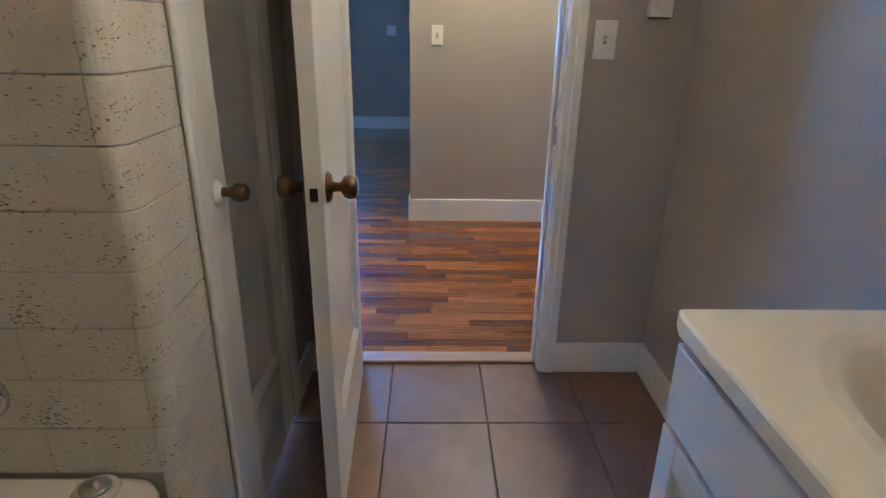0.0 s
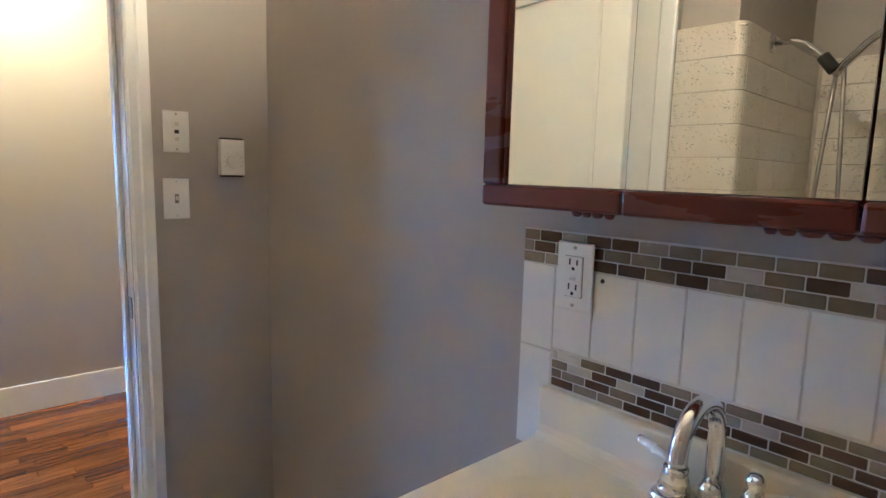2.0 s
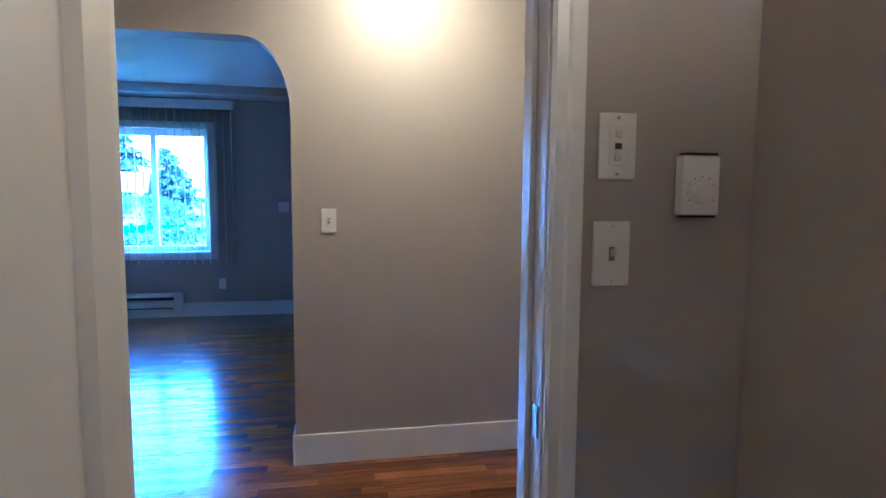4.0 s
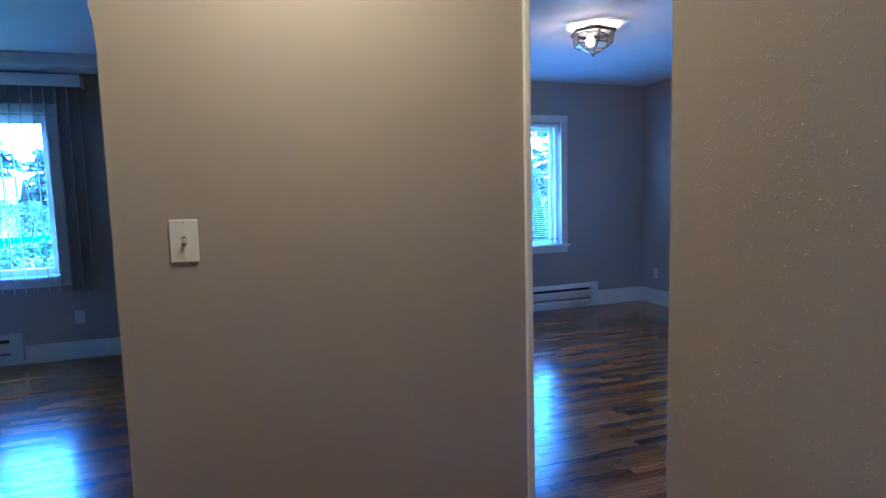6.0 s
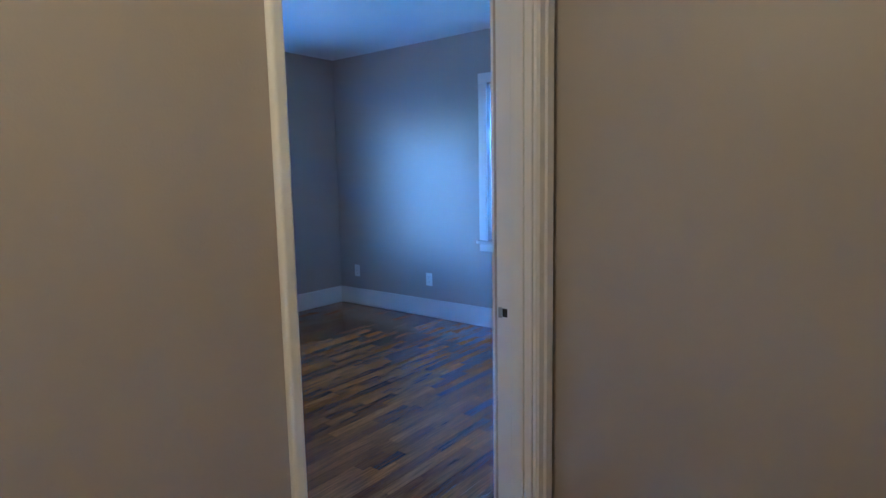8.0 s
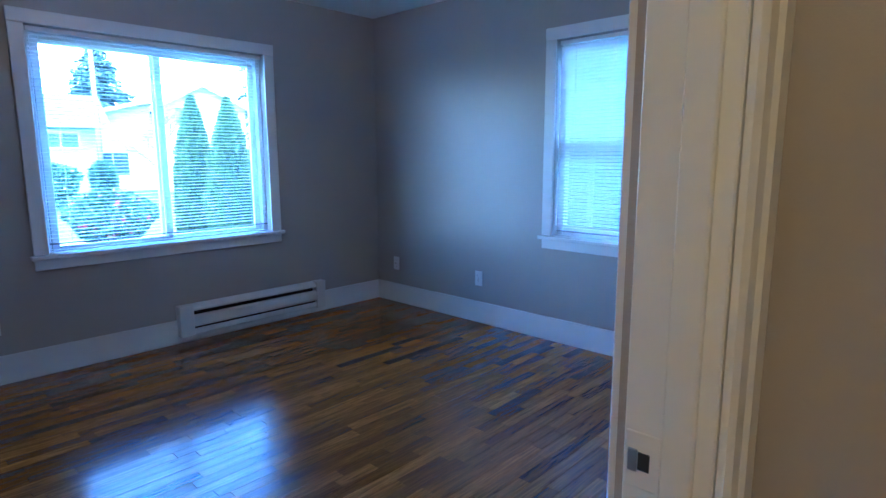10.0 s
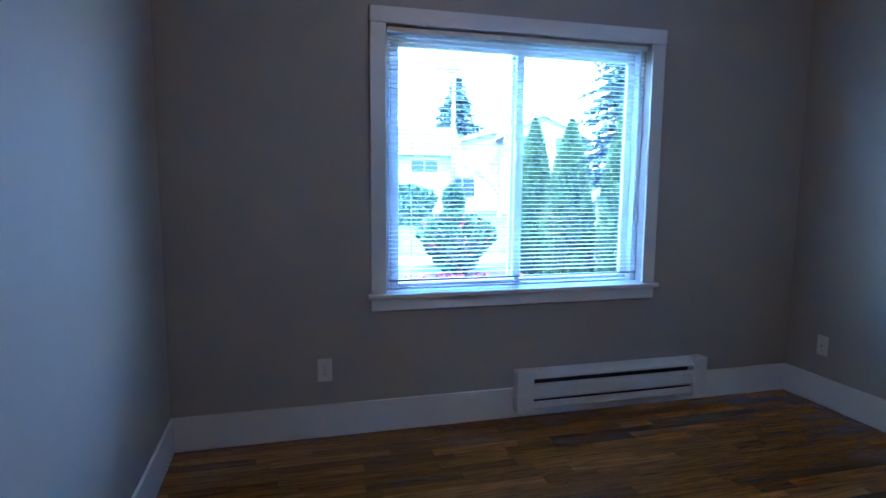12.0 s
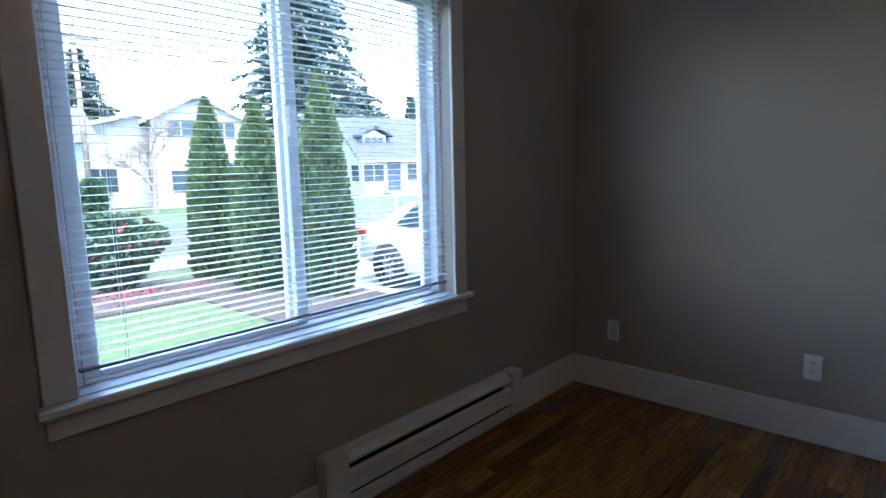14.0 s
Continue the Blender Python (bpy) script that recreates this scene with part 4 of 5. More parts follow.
part("handle", lathe(bmesh.new(), [(0, 0.0145), (0.014, 0.0145), (0.014, 0.03), (0.034, 0.034), (0.036, 0.055), (0.028, 0.062), (0, 0.062)], pose(0, 0, 0, 90, 0, 0)), DARK, tv, "dark plastic handle")


def shower():
    s = thing("hand_shower", (-0.69, -1.0305, 1.735), "chrome hand shower on a bent arm with a long metal hose", "shower")
    part("flange", lathe(bmesh.new(), [(0, 0.0005), (0.03, 0.0005), (0.026, 0.008), (0.012, 0.012), (0, 0.012)], pose(0, 0, 0, 90, 0, 0)), CHROME, s)
    part("arm", tube(bmesh.new(), [(0, -0.01, 0), (0.0, -0.06, 0.0), (0.002, -0.10, -0.014), (0.006, -0.135, -0.045), (0.008, -0.16, -0.075)], 0.0095), CHROME, s, "bent chrome arm")
    br = part("bracket", cyl(bmesh.new(), (0.006, -0.15, -0.06), (0.012, -0.185, -0.105), 0.019, n=16), DARK, s, "black swivel bracket")
    part("hand_piece", tube(bmesh.new(), [(0.012, -0.185, -0.12), (0.016, -0.215, -0.085), (0.02, -0.27, -0.03), (0.024, -0.34, 0.015), (0.028, -0.42, 0.035)], 0.0125), CHROME, s, "chrome handle")
    part("spray_head", lathe(bmesh.new(), [(0, 0.0), (0.02, 0.0), (0.042, 0.02), (0.044, 0.03), (0, 0.032)], pose(0.03, -0.455, 0.035, 150, 0, 0)), CHROME, s)
    pts = []
    for i in range(60):
        a = i / 59
        y = -0.185 - 0.0 * a
        z = -0.12 - 0.95 * math.sin(math.pi * a) ** 0.8 + 0.02 * a
        pts.append((0.012 + 0.03 * math.sin(math.pi * a), -0.19 + 0.16 * a * (1 - a) * 4 * (0.5 - a) - 0.02 * a, z))
    part("hose", tube(bmesh.new(), pts, 0.0065, n=8), STEEL, s, "ribbed metal hose")


shower()


# vanity
VY0, VY1, VX, VZ = -1.772, -1.112, 0.374, 0.838


def vanity():
    v = thing("vanity_cabinet", (0, 0, 0), "white lacquered vanity cabinet with a drawer front and two panel doors", "cabinet")
    bm = bmesh.new()
    box(bm, 0.398, XR - 0.001, VY0 + 0.012, VY1 - 0.012, 0.09, 0.725)
    box(bm, 0.398, 0.414, VY0 + 0.012, VY1 - 0.012, 0.7255, VZ - 0.031)
    box(bm, 0.4145, XR - 0.001, VY0 + 0.012, VY0 + 0.028, 0.7255, VZ - 0.031)
    box(bm, 0.4145, XR - 0.001, VY1 - 0.028, VY1 - 0.012, 0.7255, VZ - 0.031)
    box(bm, 0.45, XR - 0.001, VY0 + 0.014, VY1 - 0.014, 0.0, 0.0895)
    part("body", bm, LACQUER, v)
    bm = B(0.380, 0.3975, VY0 + 0.018, VY1 - 0.018, 0.655, 0.79, 0.005, seg=2)
    part("drawer_front", bm, LACQUER, v)
    mid = (VY0 + VY1) / 2
    for a, b in ((VY0 + 0.018, mid - 0.002), (mid + 0.002, VY1 - 0.018)):
        bm = bmesh.new()
        for y0, y1, z0, z1 in ((a, a + 0.055, 0.105, 0.643), (b - 0.055, b, 0.105, 0.643), (a + 0.0552, b - 0.0552, 0.105, 0.16), (a + 0.0552, b - 0.0552, 0.588, 0.643)):
            box(bm, 0.380, 0.3975, y0, y1, z0, z1, 0.004, seg=2)
        d = part("door", bm, LACQUER, v)
        part("panel", B(0.389, 0.3965, a + 0.05, b - 0.05, 0.155, 0.593, 0.002), LACQUER, d)

    t = thing("bathroom_sink", (0, 0, 0), "cream cultured marble vanity top with a moulded oval basin", "sink")
    n = 96
    cx, cy, ax, ay = 0.618, -1.438, 0.138, 0.218
    bm = bmesh.new()
    x0, x1 = VX, XR - 0.0005

    def rect(z, grow=0.0):
        out = []
        for i in range(n):
            a = 2 * math.pi * i / n
            c, s = math.cos(a) * ax, math.sin(a) * ay
            k = min(((x1 - cx) / c) if c > 1e-9 else 1e9, ((x0 - cx) / c) if c < -1e-9 else 1e9, ((VY1 - cy) / s) if s > 1e-9 else 1e9, ((VY0 - cy) / s) if s < -1e-9 else 1e9)
            x, y = cx + c * k, cy + s * k
            out.append(bm.verts.new((min(max(x, x0 - grow), x1), min(max(y, VY0 - grow), VY1 + grow), z)))
        return out

    def oval(k, z, sx=0.0):
        return [bm.verts.new((cx + sx + ax * k * math.cos(2 * math.pi * i / n), cy + ay * k * math.sin(2 * math.pi * i / n), z)) for i in range(n)]
    low = rect(VZ - 0.03)
    side = rect(VZ - 0.005)
    top = [bm.verts.new((cx + (v_.co.x - cx) * 0.985, cy + (v_.co.y - cy) * 0.985, VZ)) for v_ in side]
    rings = [low, side, top, oval(1.19, VZ), oval(1.15, VZ - 0.002), oval(1.11, VZ - 0.0035), oval(1.04, VZ - 0.004), oval(1.0, VZ - 0.007), oval(0.955, VZ - 0.016, 0.002), oval(0.9, VZ - 0.032, 0.004), oval(0.8, VZ - 0.053, 0.008),
             oval(0.65, VZ - 0.072, 0.014), oval(0.45, VZ - 0.084, 0.022), oval(0.25, VZ - 0.089, 0.028), oval(0.13, VZ - 0.091, 0.030)]
    for k, (a, b) in enumerate(zip(rings, rings[1:])):
        for i in range(n):
            f = bm.faces.new((a[i], a[(i + 1) % n], b[(i + 1) % n], b[i]))
            f.smooth = k >= 3
    part("slab", bm, MARBLE, t)
    bm = B(XR - 0.024, XR - 0.0008, VY0, VY1 + 0.001, VZ + 0.0003, 0.926, 0.006, seg=3)
    part("back_lip", bm, MARBLE, t)
    x = XR - 0.0238
    part("cove", prism(bmesh.new(), [(x, VZ + 0.0004), (x - 0.020, VZ + 0.0004), (x - 0.011, VZ + 0.0035), (x - 0.0045, VZ + 0.010), (x, VZ + 0.022)], "y", VY0 + 0.004, VY1 - 0.004), MARBLE, t)
    dz = VZ - 0.0885
    dm = Matrix.Translation((cx + 0.030, cy, dz))
    dr = part("drain", lathe(bmesh.new(), [(0.0, -0.004), (0.016, -0.002), (0.021, 0.0012), (0.029, 0.0022), (0.0315, 0.001), (0.0315, -0.006), (0, -0.006)], dm), STEEL, t, "brushed metal drain ring")
    part("stopper", lathe(bmesh.new(), [(0.0, 0.006), (0.011, 0.0055), (0.0155, 0.003), (0.015, -0.001), (0, -0.001)], dm), STEEL, dr, "pop-up stopper")
    part("overflow", B(XR - 0.0265, XR - 0.0243, -1.564, -1.556, 0.898, 0.911, 0.001), STEEL, t)


vanity()


def faucet():
    f = thing("faucet", (0.7665, -1.428, VZ), "chrome two-handle faucet with a high arched spout and white levers", "faucet")
    n = 40
    bm = bmesh.new()
    rings = []
    for k, z in ((1.0, 0.0004), (1.0, 0.010), (0.94, 0.017), (0.86, 0.020)):
        rings.append([bm.verts.new((0.027 * k * math.copysign(abs(math.cos(a)) ** 0.6, math.cos(a)), 0.083 * (k + (1 - k) * 0.6) * math.copysign(abs(math.sin(a)) ** 0.45, math.sin(a)), z)) for a in [2 * math.pi * i / n for i in range(n)]])
    for a, b in zip(rings, rings[1:]):
        for i in range(n):
            q = bm.faces.new((a[i], a[(i + 1) % n], b[(i + 1) % n], b[i]))
            q.smooth = True
    bm.faces.new(rings[-1])
    part("base", bm, CHROME, f)
    prof = [(0.0, 0.0185), (0.022, 0.0186), (0.0225, 0.03), (0.018, 0.035), (0.0195, 0.042), (0.0165, 0.053), (0.011, 0.061), (0.0125, 0.066), (0.008, 0.071), (0.0115, 0.078), (0.0115, 0.085), (0.007, 0.091), (0.0, 0.092)]
    for s in (-1, 1):
        h = part("handle", lathe(bmesh.new(), prof, Matrix.Translation((0, s * 0.051, 0)), n=24), CHROME, f)
        p, q = Vector((0.004, s * 0.062, 0.064)), Vector((0.018, s * 0.112, 0.070))
        bm = bmesh.new()
        cyl(bm, p, p.lerp(q, 0.5), 0.005, 0.0075, n=14)
        cyl(bm, p.lerp(q, 0.5), q, 0.0075, 0.0065, n=14)
        lv = part("lever", bm, WTILE, h, "white porcelain lever")
        part("lever_tip", lathe(bmesh.new(), [(0, 0), (0.0066, 0.0), (0.006, 0.005), (0, 0.007)], look(q, q + (p - q)), n=12), CHROME, h)
    part("spout_base", lathe(bmesh.new(), [(0.0, 0.0186), (0.021, 0.0186), (0.022, 0.026), (0.016, 0.032), (0.0175, 0.04), (0.0165, 0.05), (0.0125, 0.06), (0.0, 0.06)], n=24), CHROME, f)
    pts = [(0, 0, 0.055), (0, 0, 0.09), (0, 0, 0.125)]
    for i in range(1, 17):
        a = radians(11.25 * i)
        pts.append((-0.055 + 0.055 * math.cos(a), 0, 0.125 + 0.055 * math.sin(a)))
    pts += [(-0.112, 0, 0.112)]
    part("spout", tube(bmesh.new(), pts, 0.0115, n=16), CHROME, f, "arched chrome spout")
    part("spout_tip", lathe(bmesh.new(), [(0, 0.0), (0.014, 0.0), (0.0155, 0.008), (0.0135, 0.016), (0.0145, 0.024), (0, 0.024)], Matrix.Translation((-0.112, 0, 0.094)), n=20), CHROME, f)
    part("lift_rod", lathe(bmesh.new(), [(0, 0.018), (0.0028, 0.018), (0.0028, 0.062), (0.006, 0.066), (0.0065, 0.072), (0.003, 0.077), (0, 0.077)], Matrix.Translation((0.021, 0, 0)), n=12), CHROME, f)


faucet()


def backsplash():
    """White tile with two bands of brown mosaic above the vanity."""
    b = structure("wall_backsplash", B(XR - 0.0072, XR - 0.0004, -1.83, -1.053, 0.80, 1.2005), WGROUT, "white tile backsplash with two bands of brown mosaic", "backsplash")
    cache = {}
    P = 0.0765

    def piece(y1, y0, z0, z1, m, name, deep):
        key = (round(y1 - y0, 4), round(z1 - z0, 4), m.name)
        if key not in cache:
            cache[key] = mesh_of(box(bmesh.new(), -deep, -0.0042, 0.0, key[0], 0.0, key[1], 0.0012), name, m)
        o = new(name, cache[key])
        o.parent = b
        o.location = (XR, y0, z0)
    y = -1.053
    i = 0
    while y > -1.82:
        w = 0.0715 if i == 0 else P
        if i == 0:
            piece(y, y - w + 0.002, 0.802, 0.989, WTILE, "tile", 0.0095)
            piece(y, y - w + 0.002, 0.991, 1.139, WTILE, "tile", 0.0095)
        else:
            piece(y, y - w + 0.002, 0.996, 1.139, WTILE, "tile", 0.0095)
        y -= w
        i += 1
    part("chip", lathe(bmesh.new(), [(0, 0.0), (0.004, 0.0), (0.003, 0.0006), (0, 0.0008)], pose(XR - 0.0096, -1.2165, 1.128, 0, -90, 0), n=7), DARK, b, "small dark chip in the glaze")
    rnd = random.Random(12)
    for y_start, z0, rows, hh in ((-1.053, 1.1415, 3, 0.0195), (-1.1255, 0.9295, 4, 0.0160)):
        for r in range(rows):
            y = y_start
            z = z0 + r * hh
            w = (0.047, 0.022, 0.034, 0.012)[r]
            while y > -1.82:
                piece(y, y - w + 0.0022, z, z + hh - 0.0022, rnd.choices(MOSAICS, (4, 3, 2.5, 1.3))[0], "mosaic", 0.0088)
                y -= w
                w = 0.047


def mirror_cabinet():
    """Three mirror doors side by side, each with its own wooden rails; the middle one stands slightly ajar."""
    c = thing("mirror_cabinet", (0, 0, 0), "cherry-stained bathroom cabinet with three mirror doors, one slightly ajar", "mirror cabinet")
    y0, y1, x0, x1, z0, z1 = -1.825, -1.041, 0.707, XR - 0.001, 1.242, 1.93
    part("body", B(x0 + 0.03, x1, y0 + 0.004, y1 - 0.004, z0 + 0.004, z1 - 0.004, 0.002), CHERRY, c)
    for a, b, stile, hinge, swing in ((-1.3005, y1, 1, y1, 0.0), (-1.5630, -1.3020, 0, -1.5630, 1.1), (y0, -1.5660, -1, y0, 0.0)):
        bm = bmesh.new()
        box(bm, x0, x0 + 0.0285, a, b, z0, z0 + 0.034, 0.005, seg=2)
        box(bm, x0, x0 + 0.0285, a, b, z1 - 0.034, z1, 0.005, seg=2)
        lo_, hi_ = a, b
        if stile > 0:
            box(bm, x0, x0 + 0.0285, b - 0.040, b, z0 + 0.0342, z1 - 0.0342, 0.005, seg=2)
            box(bm, x0 + 0.005, x0 + 0.0285, b - 0.047, b - 0.0402, z0 + 0.0342, z1 - 0.0342, 0.003, seg=2)
            hi_ = b - 0.0475
        if stile < 0:
            box(bm, x0, x0 + 0.0285, a, a + 0.040, z0 + 0.0342, z1 - 0.0342, 0.005, seg=2)
            lo_ = a + 0.0405
        d = part("door", bm, CHERRY, c, "cherry-stained door rails")
        part("mirror", box(bmesh.new(), x0 + 0.010, x0 + 0.0145, lo_, hi_, z0 + 0.0343, z1 - 0.0343, 0.001), MIRROR, d, "clear silvered mirror")
        part("mirror_backing", B(x0 + 0.015, x0 + 0.028, lo_, hi_, z0 + 0.0345, z1 - 0.0345), CHERRY, d)
        d.matrix_basis = Matrix.Translation((x0 + 0.0285, hinge, 0)) @ Matrix.Rotation(radians(swing), 4, "Z") @ Matrix.Translation((-x0 - 0.0285, -hinge, 0))
    rnd = random.Random(4)
    for ya, yb in ((-1.215, -1.285), (-1.475, -1.645)):
        y = ya
        while y > yb:
            r = rnd.uniform(0.006, 0.012)
            part("scallop", lathe(bmesh.new(), [(0, -0.008), (0.6 * r, -0.007), (r, -0.0005), (0, -0.0005)], Matrix.Translation((x0 + 0.014, y - r, z0)), n=10, sy=1.3), CHERRY, c)
            y -= 2.4 * r


mirror_cabinet()
backsplash()


# ---- outside ----
GRASS = mat("lawn_grass", (0.055, 0.090, 0.024), 0.9, var=0.35, scale=9, bump=0.6, bump_scale=60)
PAVE = mat("pale_concrete", (0.21, 0.205, 0.195), 0.85, var=0.12, scale=3, bump=0.2, bump_scale=40)
ASPHALT = mat("asphalt", (0.055, 0.055, 0.058), 0.9, var=0.2, scale=2, bump=0.3, bump_scale=80)
MULCH = mat("bark_mulch", (0.050, 0.036, 0.029), 0.95, var=0.5, scale=25, bump=0.8, bump_scale=40)
LEAF_ARB = mat("arborvitae_leaf", (0.052, 0.080, 0.022), 0.8, var=0.35, scale=3, spread=0.45, island=True)
# fir green is lightened towards blue-grey: distance haze put into the colour
LEAF_FIR = mat("hazed_fir_needles", (0.070, 0.098, 0.085), 0.85, var=0.3, scale=0.6, spread=0.4, island=True)
LEAF_BUSH = mat("camellia_leaf", (0.05, 0.085, 0.036), 0.45, var=0.3, scale=4, spread=0.45, island=True)
PETAL = mat("red_petals", (0.45, 0.045, 0.06), 0.6, spread=0.3, island=True)
BARK = mat("grey_bark", (0.16, 0.125, 0.10), 0.9, var=0.3, scale=8, bump=0.6, bump_scale=25)
SIDING_W = mat("white_siding", (0.37, 0.355, 0.325), 0.7, var=0.05, scale=1.5)
SIDING_B = mat("blue_grey_siding", (0.25, 0.33, 0.38), 0.7, var=0.06, scale=1.5)
ROOF_G = mat("grey_shingle", (0.06, 0.064, 0.072), 0.9, var=0.25, scale=6, bump=0.4, bump_scale=20)
ROOF_L = mat("pale_grey_shingle", (0.09, 0.09, 0.095), 0.9, var=0.2, scale=6, bump=0.4, bump_scale=20)
FAR_GLASS = mat("dark_window_glass", (0.035, 0.05, 0.06), 0.25, spec=0.25)
GALV = mat("galvanised_pipe", (0.45, 0.46, 0.47), 0.45, metal=0.8, var=0.1, scale=8)

bm = bmesh.new()
vs = [bm.verts.new(p) for p in ((-900, -900, GROUND), (900, -900, GROUND), (900, 900, GROUND), (-900, 900, GROUND))]
bm.faces.new(vs)
structure("ground", bm, GRASS, "mown green lawn reaching to the street", "lawn")


def slab(name, x0, x1, y0, y1, z, m, label, category):
    structure(name, B(x0, x1, y0, y1, GROUND - 0.1, GROUND + z, 0.01), m, label, category)


slab("pavement", -60, 60, 15.5, 17.0, 0.06, PAVE, "pale concrete sidewalk along the street", "sidewalk")
slab("road", -200, 200, 17.9, 25.5, 0.012, ASPHALT, "dark asphalt street", "street")
slab("driveway", 7.45, 12.3, 5.95, 15.495, 0.03, PAVE, "pale concrete driveway", "driveway")
slab("flower_bed", -0.3, 7.44, 12.6, 14.3, 0.04, MULCH, "red-brown bark mulch flower bed", "flower bed")
slab("planting_bed", 5.45, 7.44, 7.6, 12.595, 0.035, MULCH, "bark mulch bed under the arborvitae", "flower bed")


def polar(deg, dist, ox=1.574, oy=3.95):
    return ox + dist * math.sin(radians(deg)), oy + dist * math.cos(radians(deg))


def leaf(bm, c, d, size, rnd, wide=0.5):
    """A pointed folded leaf or spray at c, lying along d."""
    d = d.normalized()
    s = d.cross(Vector((rnd.uniform(-1, 1), rnd.uniform(-1, 1), rnd.uniform(-1, 1)))).normalized() * size * wide
    a, b = bm.verts.new(c), bm.verts.new(c + d * size)
    m1, m2 = bm.verts.new(c + d * size * 0.45 + s), bm.verts.new(c + d * size * 0.45 - s)
    bm.faces.new((a, m1, b))
    bm.faces.new((a, b, m2))


def raw_part(name, bm, m, parent, label=""):
    ob = new(name, mesh_of(bm, name, m, fix=False))
    ob.parent = parent
    return tagged(ob, label) if label else ob


def arborvitae(at, height, radius, seed, label):
    rnd = random.Random(seed)
    t = thing("arborvitae", (*at, GROUND), label, "conifer shrub", "arborvitae by the drive")
    part("trunk", cyl(bmesh.new(), (0, 0, 0), (0, 0, height * 0.9), 0.06, 0.01, n=8), BARK, t)
    bm = bmesh.new()
    for i in range(9000):
        u = rnd.random() ** 0.85
        z = 0.015 + u * 0.985
        prof = min(1.0, 0.80 + z * 1.6) * (1 - 0.97 * (max(0, z - 0.22) / 0.78) ** 2.1)
        a = rnd.uniform(0, 2 * math.pi)
        bulge = 1 + 0.10 * math.sin(5 * a + 9 * z + seed) + 0.07 * math.sin(11 * a - 17 * z)
        r = radius * prof * bulge * rnd.uniform(0.72, 1.04)
        c = Vector((r * math.cos(a), r * math.sin(a), z * height - 0.06))
        d = Vector((math.cos(a) * rnd.uniform(0.1, 0.8), math.sin(a) * rnd.uniform(0.1, 0.8), rnd.uniform(0.5, 1.2)))
        leaf(bm, c, d, rnd.uniform(0.08, 0.15) * (0.6 + 0.4 * prof), rnd, 0.38)
    raw_part("crown", bm, LEAF_ARB, t, "dense yellow-green foliage sprays")


def fir(at, height, radius, seed, label, bare=0.08, sparse=1.0):
    rnd = random.Random(seed)
    t = thing("fir_tree", (*at, GROUND), label, "tree", "tall firs across the street")
    part("trunk", cyl(bmesh.new(), (0, 0, 0), (0, 0, height * 0.98), height * 0.018, 0.02, n=10), BARK, t)
    bm = bmesh.new()
    tiers = int(height * 2.4)
    for k in range(tiers):
        z = height * (bare + (1 - bare) * k / tiers)
        reach = radius * (1 - (k / tiers) ** 1.15) ** 0.9 + 0.15
        for j in range(10 if k < tiers * 0.85 else 6):
            if rnd.random() > 0.82 * sparse + 0.12:
                continue
            a = rnd.uniform(0, 2 * math.pi)
            L = reach * rnd.uniform(0.55, 1.12)
            steps = max(4, int(L / 0.26))
            for s in range(steps):
                q = (s + 0.5) / steps
                c = Vector((math.cos(a) * L * q, math.sin(a) * L * q, z - 0.28 * L * q * q + 0.1 * L * q))
                for _ in range(8):
                    b = a + rnd.uniform(-1.3, 1.3)
                    leaf(bm, c + Vector((rnd.uniform(-.12, .12), rnd.uniform(-.12, .12), rnd.uniform(-.1, .1))), Vector((math.cos(b), math.sin(b), rnd.uniform(-0.7, 0.15))), rnd.uniform(0.22, 0.5), rnd, 0.42)
    raw_part("crown", bm, LEAF_FIR, t, "drooping dark green boughs with gaps")


def bush(at, rx, ry, h, seed, label, flowers=0, name="camellia_bush", foot=0.75, size=1.0):
    rnd = random.Random(seed)
    t = thing(name, (*at, GROUND), label, "shrub")
    bm = bmesh.new()
    for i in range(7):
        a = 2 * math.pi * i / 7
        cyl(bm, (0.05 * math.cos(a), 0.05 * math.sin(a), 0), (rx * 0.5 * math.cos(a), ry * 0.5 * math.sin(a), h * 0.6), 0.02, 0.008, n=6)
    part("stems", bm, BARK, t)
    bm, fm = bmesh.new(), bmesh.new()
    many = 5200
    for i in range(many + flowers):
        a, u = rnd.uniform(0, 2 * math.pi), rnd.random() ** 0.8
        lump = 1 + 0.10 * math.sin(4 * a + seed) + 0.07 * math.sin(7 * a + 9 * u)
        ring = (foot + (1 - foot) * min(1, u / 0.62)) if u < 0.62 else math.sqrt(max(0.0, 1 - ((u - 0.62) / 0.40) ** 2))
        k = (rnd.uniform(0.78, 1.02) if rnd.random() < 0.75 or u < 0.7 else rnd.random() ** 0.5) * lump
        n = Vector((math.cos(a), math.sin(a), (u - 0.45) * 1.6))
        c = Vector((math.cos(a) * rx * ring * k, math.sin(a) * ry * ring * k, h * (0.06 + 0.94 * u) * (0.97 + 0.04 * lump)))
        if i >= many:
            for _ in range(6):
                leaf(fm, c + n * 0.03, n + Vector((rnd.uniform(-1, 1), rnd.uniform(-1, 1), rnd.uniform(-1, 1))), 0.065, rnd, 0.55)
        else:
            leaf(bm, c, n + Vector((rnd.uniform(-.9, .9), rnd.uniform(-.9, .9), rnd.uniform(-.5, .9))), rnd.uniform(0.07, 0.13) * size, rnd, 0.36)
    raw_part("foliage", bm, LEAF_BUSH, t)
    if flowers:
        raw_part("blossoms", fm, PETAL, t, "red blossoms")
    else:
        fm.free()


